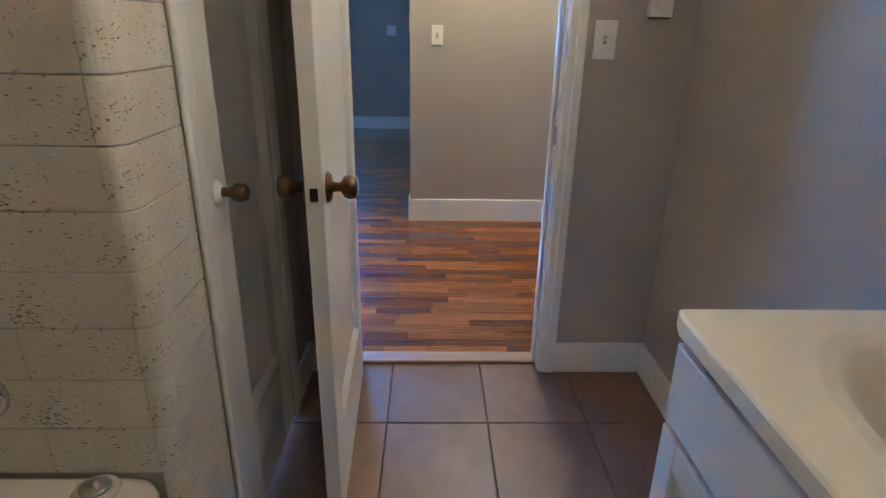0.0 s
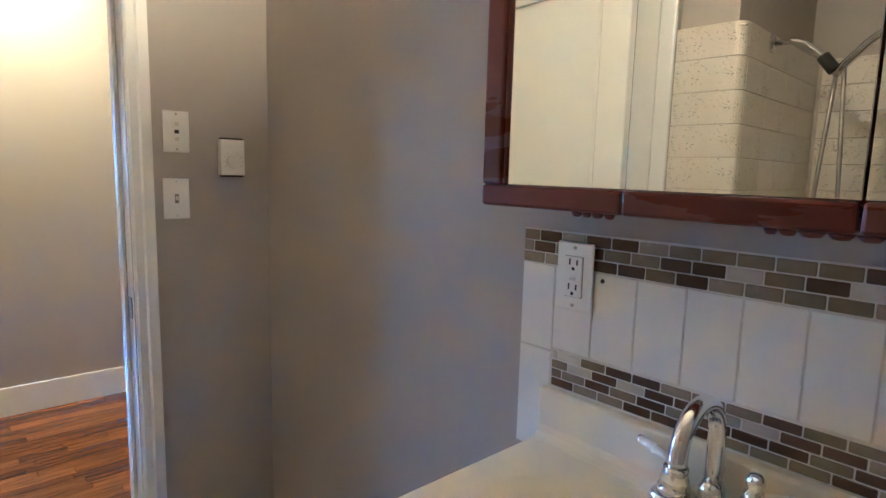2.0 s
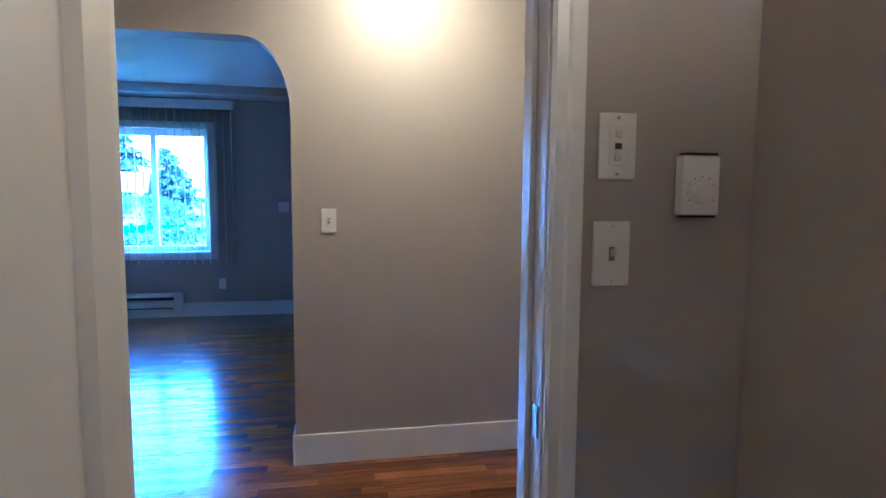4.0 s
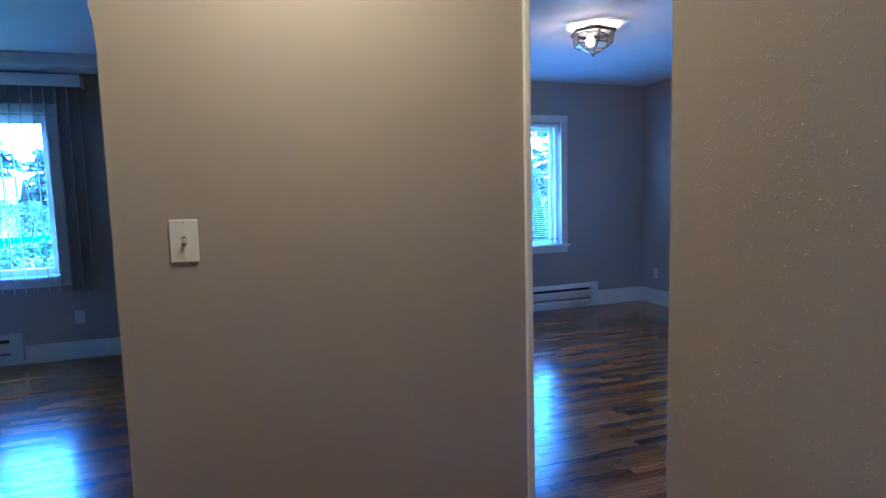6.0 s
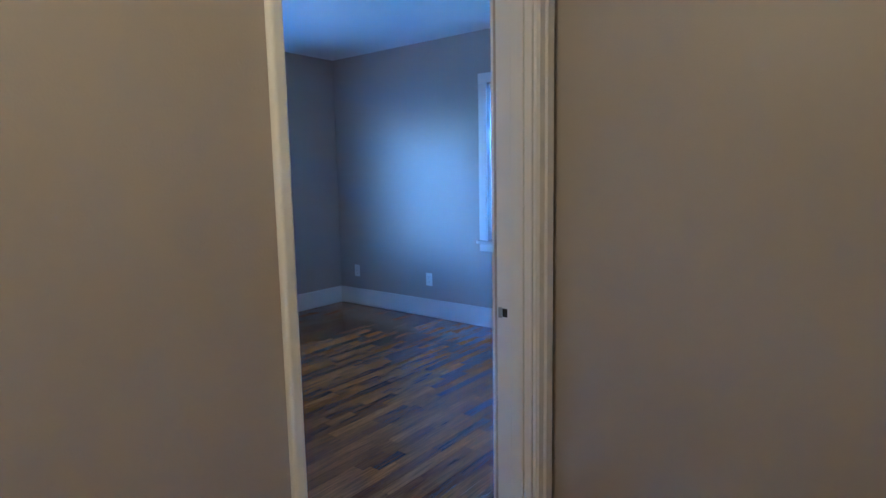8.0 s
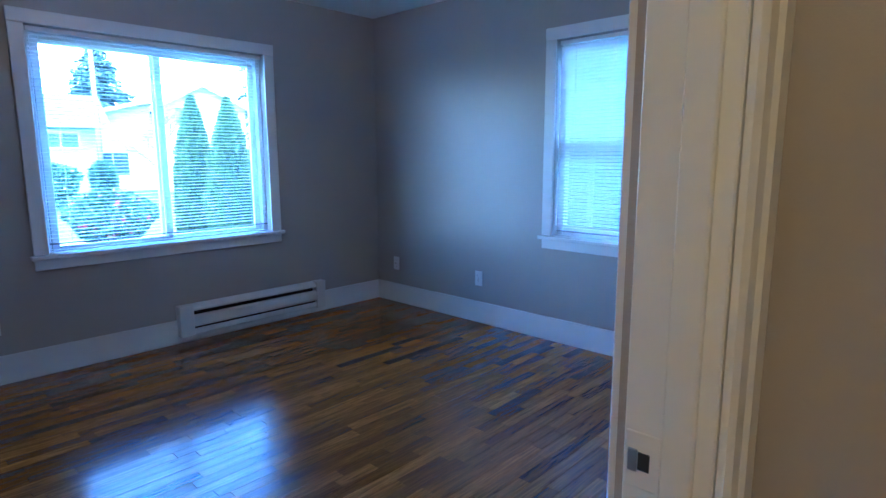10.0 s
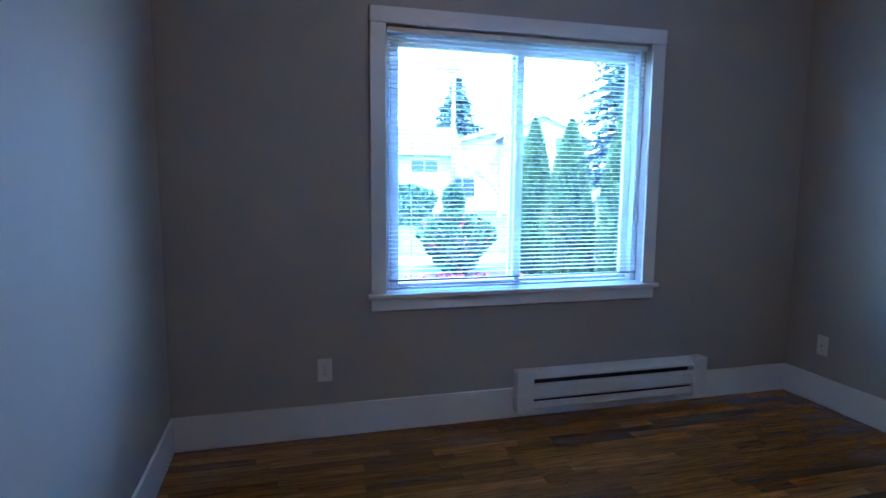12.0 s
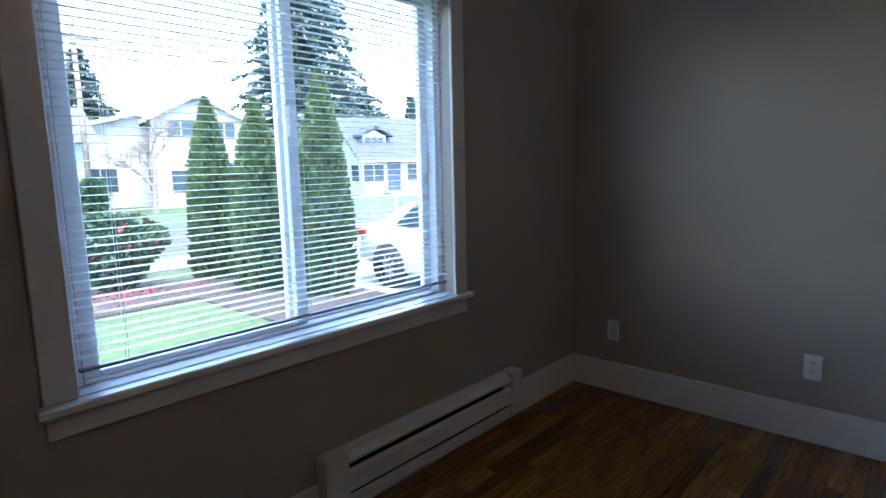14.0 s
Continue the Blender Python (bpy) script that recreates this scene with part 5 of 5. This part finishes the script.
def bare_tree(at, height, seed, label):
    rnd = random.Random(seed)
    t = thing("bare_tree", (*at, GROUND), label, "tree")
    tb, lb = bmesh.new(), bmesh.new()

    def grow(bm, p, d, L, r, depth):
        q = p + d * L
        cyl(bm, p, q, r, r * 0.68, n=6 if depth > 1 else 4, caps=False)
        if depth == 0:
            return
        for _ in range(3 if depth > 2 else 4):
            e = (d + Vector((rnd.uniform(-1, 1), rnd.uniform(-1, 1), rnd.uniform(-0.3, 0.6))) * 1.05).normalized()
            grow(lb, p.lerp(q, rnd.uniform(0.55, 1.0)), e, L * rnd.uniform(0.55, 0.8), r * 0.6, depth - 1)
    grow(tb, Vector((0, 0, 0)), Vector((0.08, 0, 1)).normalized(), height * 0.33, height * 0.026, 5)
    part("trunk", tb, BARK, t)
    raw_part("limbs", lb, BARK, t, "fine leafless limbs and twigs")


def house(at, turn, w, d, eave, ridge, wallm, roofm, label, windows, door=None, dormer=None, gable_front=False, end_window=None):
    """A house with its front to local -y. windows: (x, z, width, height) on the front."""
    h = thing("house", (*at, GROUND), label, "house", turn=turn)
    part("wall", B(-w / 2, w / 2, 0, d, 0, eave), wallm, h)
    o = 0.5
    if gable_front:
        g = [(-w / 2, eave + 0.001), (w / 2, eave + 0.001), (0, ridge)]
        part("gable", prism(bmesh.new(), g, "y", 0.0, d), wallm, h)
        bm = bmesh.new()
        for s in (-1, 1):
            slope = (ridge - eave) / (w / 2)
            prism(bm, [(0, ridge + 0.002), (s * (w / 2 + o), eave - o * slope + 0.002), (s * (w / 2 + o), eave - o * slope + 0.16), (0, ridge + 0.16)], "y", -o, d + o)
        part("roof", bm, roofm, h)
        bm = bmesh.new()
        for s in (-1, 1):
            slope = (ridge - eave) / (w / 2)
            prism(bm, [(0, ridge - 0.06), (s * (w / 2 + o), eave - o * slope - 0.06), (s * (w / 2 + o), eave - o * slope + 0.165), (0, ridge + 0.165)], "y", -o - 0.05, -o - 0.003)
        part("bargeboard", bm, SIDING_W, h)
    else:
        g = [(0, eave + 0.001), (d, eave + 0.001), (d / 2, ridge)]
        part("gable", prism(bmesh.new(), g, "x", -w / 2, w / 2), wallm, h)
        bm = bmesh.new()
        slope = (ridge - eave) / (d / 2)
        prism(bm, [(d / 2, ridge + 0.002), (-o, eave - o * slope), (-o, eave - o * slope + 0.16), (d / 2, ridge + 0.16)], "x", -w / 2 - o, w / 2 + o)
        prism(bm, [(d / 2, ridge + 0.002), (d + o, eave - o * slope), (d + o, eave - o * slope + 0.16), (d / 2, ridge + 0.16)], "x", -w / 2 - o, w / 2 + o)
        part("roof", bm, roofm, h)
        part("gutter", B(-w / 2 - o, w / 2 + o, -o - 0.1, -o - 0.002, eave - o * slope, eave - o * slope + 0.12, 0.02), SIDING_W, h)
        if dormer is not None:
            x = dormer
            dm = part("dormer", B(x - 0.9, x + 0.9, d * 0.16, d / 2, eave + 0.6, eave + 1.55), wallm, h)
            bm = bmesh.new()
            for s in (-1, 1):
                prism(bm, [(x, eave + 2.15), (x + s * 1.35, eave + 1.47), (x + s * 1.35, eave + 1.6), (x, eave + 2.29)], "y", d * 0.16 - 0.4, d / 2)
            part("dormer_roof", bm, roofm, dm)
            part("dormer_gable", prism(bmesh.new(), [(x - 0.9, eave + 1.551), (x + 0.9, eave + 1.551), (x, eave + 2.0)], "y", d * 0.16, d / 2 - 0.1), wallm, dm)
            for k in (-0.5, 0, 0.5):
                part("pane", B(x + k - 0.2, x + k + 0.2, d * 0.16 - 0.03, d * 0.16 - 0.001, eave + 0.95, eave + 1.45), FAR_GLASS, dm)
    for x, z, ww, wh in windows:
        bm = bmesh.new()
        for a, b, c, e in ((x - ww / 2 - 0.1, x - ww / 2, z - 0.1, z + wh + 0.1), (x + ww / 2, x + ww / 2 + 0.1, z - 0.1, z + wh + 0.1), (x - ww / 2, x + ww / 2, z - 0.1, z), (x - ww / 2, x + ww / 2, z + wh, z + wh + 0.1), (x - 0.03, x + 0.03, z, z + wh)):
            box(bm, a, b, -0.06, -0.002, c, e)
        wi = part("window", bm, SIDING_W, h)
        part("pane", B(x - ww / 2, x + ww / 2, -0.02, -0.003, z, z + wh), FAR_GLASS, wi)
    if end_window:
        y, z, ww, wh = end_window
        wi = part("window", B(-w / 2 - 0.06, -w / 2 - 0.002, y - ww / 2 - 0.1, y + ww / 2 + 0.1, z - 0.1, z + wh + 0.1), SIDING_W, h)
        part("pane", B(-w / 2 - 0.08, -w / 2 - 0.061, y - ww / 2, y + ww / 2, z, z + wh), FAR_GLASS, wi)
    if door is not None:
        part("door", B(door - 0.5, door + 0.5, -0.05, -0.002, 0.3, 2.4, 0.01), mat("dark_blue_door", (0.03, 0.05, 0.09), 0.5), h, "dark blue front door")
        part("step", B(door - 0.9, door + 0.9, -1.2, -0.003, 0.0, 0.28, 0.02), PAVE, h)


for x, y, hh, rr, sd in ((6.53, 14.08, 3.3, 0.40, 1), (6.52, 12.45, 3.12, 0.42, 2), (6.92, 11.25, 3.48, 0.38, 3)):
    arborvitae((x, y), hh, rr, sd, "tall narrow yellow-green arborvitae in the front yard")
bush((4.90, 14.40), 0.80, 0.78, 1.24, 5, "rounded dark green camellia bush with red blossoms", 80, foot=0.28)
bush(polar(10.8, 24.0), 1.7, 1.0, 1.7, 6, "clipped green shrub at the edge of the yard", 0, "garden_shrub", size=1.6)
bush(polar(16.6, 27.0), 0.45, 0.45, 1.7, 8, "narrow grey-green shrub across the street", 0, "garden_shrub", size=1.4)
bush((2.35, 14.6), 0.45, 0.45, 0.9, 9, "small leafy shrub beside the flower bed", 0, "garden_shrub")
bare_tree(polar(21.2, 30.0), 6.4, 11, "small leafless street tree with a spreading crown")
house(polar(8.8, 32.0), -10, 8.6, 8.0, 3.6, 5.2, SIDING_B, ROOF_L, "low blue-grey house with a broad shallow roof", [(-1.2, 2.2, 1.6, 0.8), (2.6, 2.45, 1.5, 0.7)], 0.6)
house(polar(20.4, 37.0), -18, 6.8, 8.0, 4.25, 5.15, SIDING_W, ROOF_G, "white house wing with a shallow grey roof", [(-2.0, 0.9, 1.6, 1.3), (1.2, 0.9, 1.6, 1.3)], gable_front=True)
house(polar(25.3, 34.5), -20, 4.6, 9.0, 4.75, 5.95, SIDING_W, ROOF_G, "white two-storey house with a front gable", [(-0.85, 3.75, 1.3, 0.95), (1.35, 3.65, 1.1, 0.95), (-0.6, 0.8, 1.8, 1.2)], 1.5, gable_front=True)
house((32.6, 32.8), -18, 11.0, 9.0, 2.6, 5.5, SIDING_W, ROOF_G, "white bungalow with a dark grey roof and a dormer", [(-4.75, 0.9, 1.5, 1.2), (-1.4, 0.9, 1.5, 1.2), (2.6, 0.9, 1.8, 1.2)], -3.2, dormer=-4.0, end_window=(1.4, 1.0, 1.3, 1.1))
fir(polar(35.2, 52.0), 22.0, 8.2, 21, "very tall dark fir with drooping boughs", bare=0.1)
fir(polar(40.4, 58.0), 10.0, 2.0, 22, "slim dark fir behind the bungalow")
fir(polar(45.0, 70.0), 10.4, 1.5, 24, "slim far fir behind the bungalow")
fir(polar(16.5, 62.0), 13.2, 5.2, 23, "broad fir behind the houses")
for az, dist, hh, rr, sd in ((-18.9, 48, 7.4, 3.4, 31), (-24.3, 44, 7.4, 3.0, 32), (-27.5, 46, 9.0, 3.4, 33), (-15.2, 50, 6.0, 3.2, 34), (-21.6, 56, 5.4, 3.4, 35)):
    fir(polar(az, dist, 0.13, -0.05), hh, rr, sd, "dense fir beyond the street")
bush(polar(-18.0, 28.5, 0.13, -0.05), 2.2, 1.2, 1.9, 43, "rounded green shrub behind the low fence", 0, "garden_shrub")
bush((-2.75, 13.7), 2.2, 0.8, 1.2, 41, "low green hedge in the front yard", 0, "hedge")
bush((-6.6, 13.8), 2.2, 0.8, 1.2, 42, "low green hedge in the front yard", 0, "hedge")
house((-14.5, 31.0), 14, 9.0, 7.0, 2.3, 3.2, SIDING_W, ROOF_L, "white house across from the living room", [(-3.5, 1.0, 2.0, 1.2), (3.2, 1.0, 2.0, 1.2)], 0.3)
# added house, out of view, close enough to block light from the side window
house((6.9, 2.3), -90, 10.0, 8.0, 3.0, 4.8, SIDING_B, ROOF_G, "added blue-grey house, out of view, that dims the side window", [(-2.5, 1.0, 1.6, 1.2), (3.0, 1.0, 1.6, 1.2)])


def fence(p, q, n):
    """A chain-link fence: posts, rails and a woven mesh."""
    f = thing("chain_link_fence", (*p, GROUND), "galvanised chain-link fence along the drive", "fence")
    d = Vector((q[0] - p[0], q[1] - p[1], 0))
    for i in range(n + 1):
        c = d * (i / n)
        part("post", cyl(bmesh.new(), c, c + Vector((0, 0, 1.25)), 0.028, n=10), GALV, f)
    part("top_rail", cyl(bmesh.new(), Vector((0, 0, 1.22)), d + Vector((0, 0, 1.22)), 0.02, n=8), GALV, f)
    bm = bmesh.new()
    L = d.length
    u = d.normalized()
    for k in range(int(L / 0.12)):
        for s in (1, -1):
            a = u * (k * 0.12) + Vector((0, 0, 0.05 if s > 0 else 1.2))
            b = u * min(k * 0.12 + 1.15, L) + Vector((0, 0, 1.2 if s > 0 else 0.05))
            cyl(bm, a, b, 0.002, n=3, caps=False)
    m = raw_part("mesh", bm, GALV, f)
    tagged(m, "woven wire", kind="stuff")


def board_fence(p, q, n):
    """A low green board fence: posts, rails and upright boards."""
    f = thing("board_fence", (*p, GROUND), "low green-painted board fence across the street", "fence")
    green = mat("green_fence_paint", (0.05, 0.16, 0.12), 0.7, var=0.15, scale=4)
    d = Vector((q[0] - p[0], q[1] - p[1], 0))
    for i in range(5):
        c = d * (i / 4)
        part("post", box(bmesh.new(), c.x - 0.05, c.x + 0.05, c.y - 0.05, c.y + 0.05, 0, 0.85), green, f)
    for z in (0.15, 0.6):
        part("rail", cyl(bmesh.new(), Vector((0, 0, z)), d + Vector((0, 0, z)), 0.04, n=6), green, f)
    for i in range(n):
        c = d * ((i + 0.5) / n)
        part("board", box(bmesh.new(), c.x - 0.065, c.x + 0.065, c.y - 0.075, c.y - 0.052, 0.05, 0.75), green, f)


board_fence(polar(-20.0, 26.8, 0.13, -0.05), polar(-14.0, 26.8, 0.13, -0.05), 19)
fence(polar(36.0, 14.6), polar(56.0, 16.6), 3)
pole = thing("utility_pole", (*polar(16.4, 31.0), GROUND), "grey wooden utility pole by the street", "utility pole")
part("pole", cyl(bmesh.new(), (0, 0, 0), (0, 0, 8.6), 0.14, 0.10, n=12), BARK, pole)
part("crossarm", B(-1.1, 1.1, -0.06, 0.06, 7.9, 8.05), BARK, pole)
px_, py_ = polar(16.4, 31.0)
for i, z in enumerate((7.2, 7.9, 8.1)):
    pts = [(px_ - 40 + 110 * k / 24, py_ + 0.3 * i + 110 * k / 24 * -0.02, GROUND + z - 0.9 * math.sin(math.pi * ((k * 110 / 24 - 40) % 40) / 40)) for k in range(25)]
    tagged(new("power_cable", mesh_of(tube(bmesh.new(), pts, 0.016, n=5), "power_cable", DARK)), "thin dark overhead power cable", "cable", "overhead cables")


def parked_car(at, turn):
    """A silver-white sedan; local x runs from tail to nose."""
    c = thing("parked_car", (*at, GROUND + 0.03), "silver-white sedan parked on the driveway, nose to the house", "car", turn=turn)
    paint = mat("silver_car_paint", (0.60, 0.62, 0.64), 0.25, metal=0.0, var=0.03, scale=2)
    tyre = mat("tyre_rubber", (0.02, 0.02, 0.021), 0.85)
    glass_d = mat("tinted_car_glass", (0.03, 0.04, 0.05), 0.05, spec=0.9)
    # stations along the car: x, half width, sill, belt
    st = [(-2.30, 0.70, 0.42, 0.86), (-2.22, 0.80, 0.33, 0.97), (-1.9, 0.87, 0.26, 1.02), (-1.2, 0.90, 0.22, 1.0), (0.0, 0.91, 0.21, 0.95), (1.1, 0.90, 0.22, 0.92), (1.8, 0.86, 0.25, 0.84), (2.2, 0.76, 0.32, 0.72), (2.32, 0.62, 0.42, 0.62)]
    bm = bmesh.new()
    rings = []
    for x, w, a, b in st:
        prof = [(w * 0.82, a), (w * 0.97, a + 0.10), (w, a + (b - a) * 0.55), (w * 0.97, b - 0.07), (w * 0.88, b)]
        pts = [(y, z) for y, z in prof] + [(0, b + 0.03)] + [(-y, z) for y, z in prof[::-1]]
        rings.append([bm.verts.new((x, y, z)) for y, z in pts])
    for a, b in zip(rings, rings[1:]):
        for i in range(len(a)):
            f = bm.faces.new((a[i], a[(i + 1) % len(a)], b[(i + 1) % len(a)], b[i]))
            f.smooth = True
    bm.faces.new(rings[0])
    bm.faces.new(rings[-1])
    body = part("body", bm, paint, c)
    gh = [(-1.85, 0.74, 1.0), (-1.15, 0.66, 1.36), (-0.5, 0.63, 1.44), (0.2, 0.63, 1.43), (1.15, 0.76, 0.96)]
    bm = bmesh.new()
    top = [[bm.verts.new((x, s * w, z)) for s in (-1, -0.5, 0.5, 1)] for x, w, z in gh]
    base = [[bm.verts.new((x, s * 0.80, 0.93)) for s in (-1, 1)] for x, w, z in gh]
    for i in range(len(gh) - 1):
        for k in range(3):
            f = bm.faces.new((top[i][k], top[i][k + 1], top[i + 1][k + 1], top[i + 1][k]))
            f.smooth = True
        bm.faces.new((base[i][0], top[i][0], top[i + 1][0], base[i + 1][0]))
        bm.faces.new((top[i][3], base[i][1], base[i + 1][1], top[i + 1][3]))
    part("cabin", bm, paint, c)
    for s in (-1, 1):
        for x0, x1, t0, t1 in ((-1.35, -0.62, -0.98, -0.6), (-0.55, 0.62, -0.53, 0.25)):
            bm = bmesh.new()
            quad = [(x0, 0.785, 0.99), (x1, 0.785, 0.985), (t1, 0.668, 1.36), (t0, 0.672, 1.345)]
            prism(bm, [(p[0], p[2]) for p in quad], "y", 0, 0.012)
            for v_ in bm.verts:
                k = (v_.co.z - 0.985) / 0.37
                v_.co.y = s * (0.800 - 0.128 * k + v_.co.y)
            part("side_window", bm, glass_d, c, "dark side window")
        part("tail_light", B(-2.27, -2.02, s * 0.80 - 0.075, s * 0.80 + 0.075, 0.80, 0.93, 0.03, seg=2), mat("tail_red", (0.35, 0.03, 0.02), 0.3), c, "red tail light")
    bm = bmesh.new()
    prism(bm, [(-1.80, 1.03), (-1.18, 1.355), (-1.15, 1.375), (-1.86, 1.04)], "y", -0.6, 0.6)
    part("rear_window", bm, glass_d, c, "dark rear window")
    part("bumper", B(-2.36, -2.2, -0.74, 0.74, 0.38, 0.60, 0.04, seg=2), paint, c)
    for x in (-1.42, 1.36):
        for s in (-1, 1):
            m = pose(x, s * 0.845, 0.325, 90, 0, 0)
            w = part("wheel", lathe(bmesh.new(), [(0.20, -0.09), (0.30, -0.10), (0.325, -0.08), (0.325, 0.08), (0.30, 0.10), (0.20, 0.09)], m, n=32), tyre, c, "black tyre")
            bm = lathe(bmesh.new(), [(0.20, -0.085), (0.215, -0.07), (0.215, 0.07), (0.20, 0.085)], m, n=32)
            for k in range(10):
                a = 2 * math.pi * k / 10
                cyl(bm, m @ Vector((0.03 * math.cos(a), 0.03 * math.sin(a), -s * 0.07)), m @ Vector((0.205 * math.cos(a), 0.205 * math.sin(a), -s * 0.075)), 0.018, n=6)
            part("rim", bm, STEEL, w, "spoked alloy rim")
            # flat near-black disc on the closed body, painted shade of a wheel well
            part("wheel_well_shade", lathe(bmesh.new(), [(0.0, 0.0), (0.37, 0.0), (0.37, 0.004), (0.0, 0.004)], pose(x, s * 0.912, 0.36, 90 * s, 0, 0), n=28), DARK, c)


parked_car((8.66, 9.34), -90)


rnd = random.Random(61)
bm = bmesh.new()
for i in range(260):
    a, r = rnd.uniform(0, 2 * math.pi), 1.5 * rnd.random() ** 0.7
    x, y = 4.7 + r * math.cos(a), 13.7 + 0.55 * r * math.sin(a)
    leaf(bm, Vector((x, min(y, 14.25), GROUND + 0.045)), Vector((rnd.uniform(-1, 1), rnd.uniform(-1, 1), 0.12)), rnd.uniform(0.03, 0.06), rnd, 0.6)
tagged(new("fallen_petals", mesh_of(bm, "fallen_petals", PETAL, fix=False)), "red petals fallen on the bark mulch", "petals", kind="stuff")


# ---- oak strip floor ----
def oak_floor():
    """Oak strips along x: those of the hall and by the bedroom door are objects, the rest is one mesh."""
    rnd = random.Random(7)
    wide = 0.0573
    lengths = (0.18, 0.25, 0.33, 0.42, 0.54, 0.7)
    near = {}
    for L in lengths:
        bm = bmesh.new()
        box(bm, 0.0004, L - 0.0004, 0.0003, wide - 0.0003, -0.0118, 0.0, 0.0007)
        near[L] = mesh_of(bm, "plank", OAK)
    floor = bpy.data.objects["floor"]
    verts, faces, made = [], [], 0
    rooms = [(-1.73, 3.08, YB, YH, False), (-0.265, 0.435, 0.119, YB, False), (XL, XE, YH2, YF, True), (-4.48, 0.845, YH2, YF, True), (1.056, 1.794, YH, YH2, True), (-1.45, -0.125, YH, YH2, True)]
    rows = int((YF - 0.118) / wide) + 1
    for r in range(rows):
        y = 0.119 + r * wide
        x = -4.48 - rnd.random()
        while x < XE:
            L = rnd.choice(lengths)
            mid = y + wide / 2
            if mid < YH:
                lo_, hi_ = -1.73, 3.08
            else:
                lo_, hi_ = -4.48, XE
            a, b = max(x, lo_), min(x + L, hi_)
            ok = b - a > 0.02 and not (mid < 0.9 and a > 0.95)
            if ok:
                close = made < 300 and (b > -0.9 and a < 1.2 and mid < YH and b - a > L - 1e-6 or a > 0.9 and b < 2.4 and YH2 < mid < 3.0 and b - a > L - 1e-6)
                if close:
                    p = new("plank", near[L])
                    p.parent = floor
                    p.matrix_basis = pose(x, y, rnd.uniform(-0.0004, 0.0002), rnd.uniform(-0.3, 0.3), rnd.uniform(-0.04, 0.04), 0)
                    made += 1
                else:
                    i = len(verts)
                    z = rnd.uniform(-0.0004, 0.0002)
                    g, e = 0.0004, 0.0009
                    ta, tb = rnd.uniform(-0.00016, 0.00016), rnd.uniform(-0.00022, 0.00022)
                    for zz, q in ((z - 0.011, g), (z - e, g), (z, g + e)):
                        verts += [(a + q, y + q, zz - ta - tb), (b - q, y + q, zz - ta + tb), (b - q, y + wide - q, zz + ta + tb), (a + q, y + wide - q, zz + ta - tb)]
                    for k in (0, 4):
                        for s in range(4):
                            faces.append((i + k + s, i + k + (s + 1) % 4, i + k + 4 + (s + 1) % 4, i + k + 4 + s))
                    faces.append((i + 8, i + 9, i + 10, i + 11))
            x += L
    me = bpy.data.meshes.new("planks")
    me.from_pydata(verts, [], faces)
    me.materials.append(OAK_FAR)
    ob = new("planks", me)
    ob.parent = floor
    tagged(ob, "oak floor strips", kind="stuff")


def bath_tiles():
    floor = bpy.data.objects["floor_bath"]
    cache = {}
    xs = [-1.27, -0.803, -0.468, -0.133, 0.202, 0.537, XR]
    ys = [-2.62, -2.325, -1.99, -1.655, -1.32, -0.985, -0.65, -0.315, 0.046]
    for x0, x1 in zip(xs, xs[1:]):
        for y0, y1 in zip(ys, ys[1:]):
            if x1 < -0.46 and y1 > -0.9:
                continue
            key = (round(x1 - x0, 3), round(y1 - y0, 3))
            if key not in cache:
                bm = bmesh.new()
                box(bm, 0.003, key[0] - 0.003, 0.003, key[1] - 0.003, -0.0055, 0.0, 0.0015, seg=2)
                cache[key] = mesh_of(bm, "tile", TILE)
            t = new("tile", cache[key])
            t.parent = floor
            t.location = (x0, y0, random.uniform(-0.0004, 0.0003))


oak_floor()
bath_tiles()
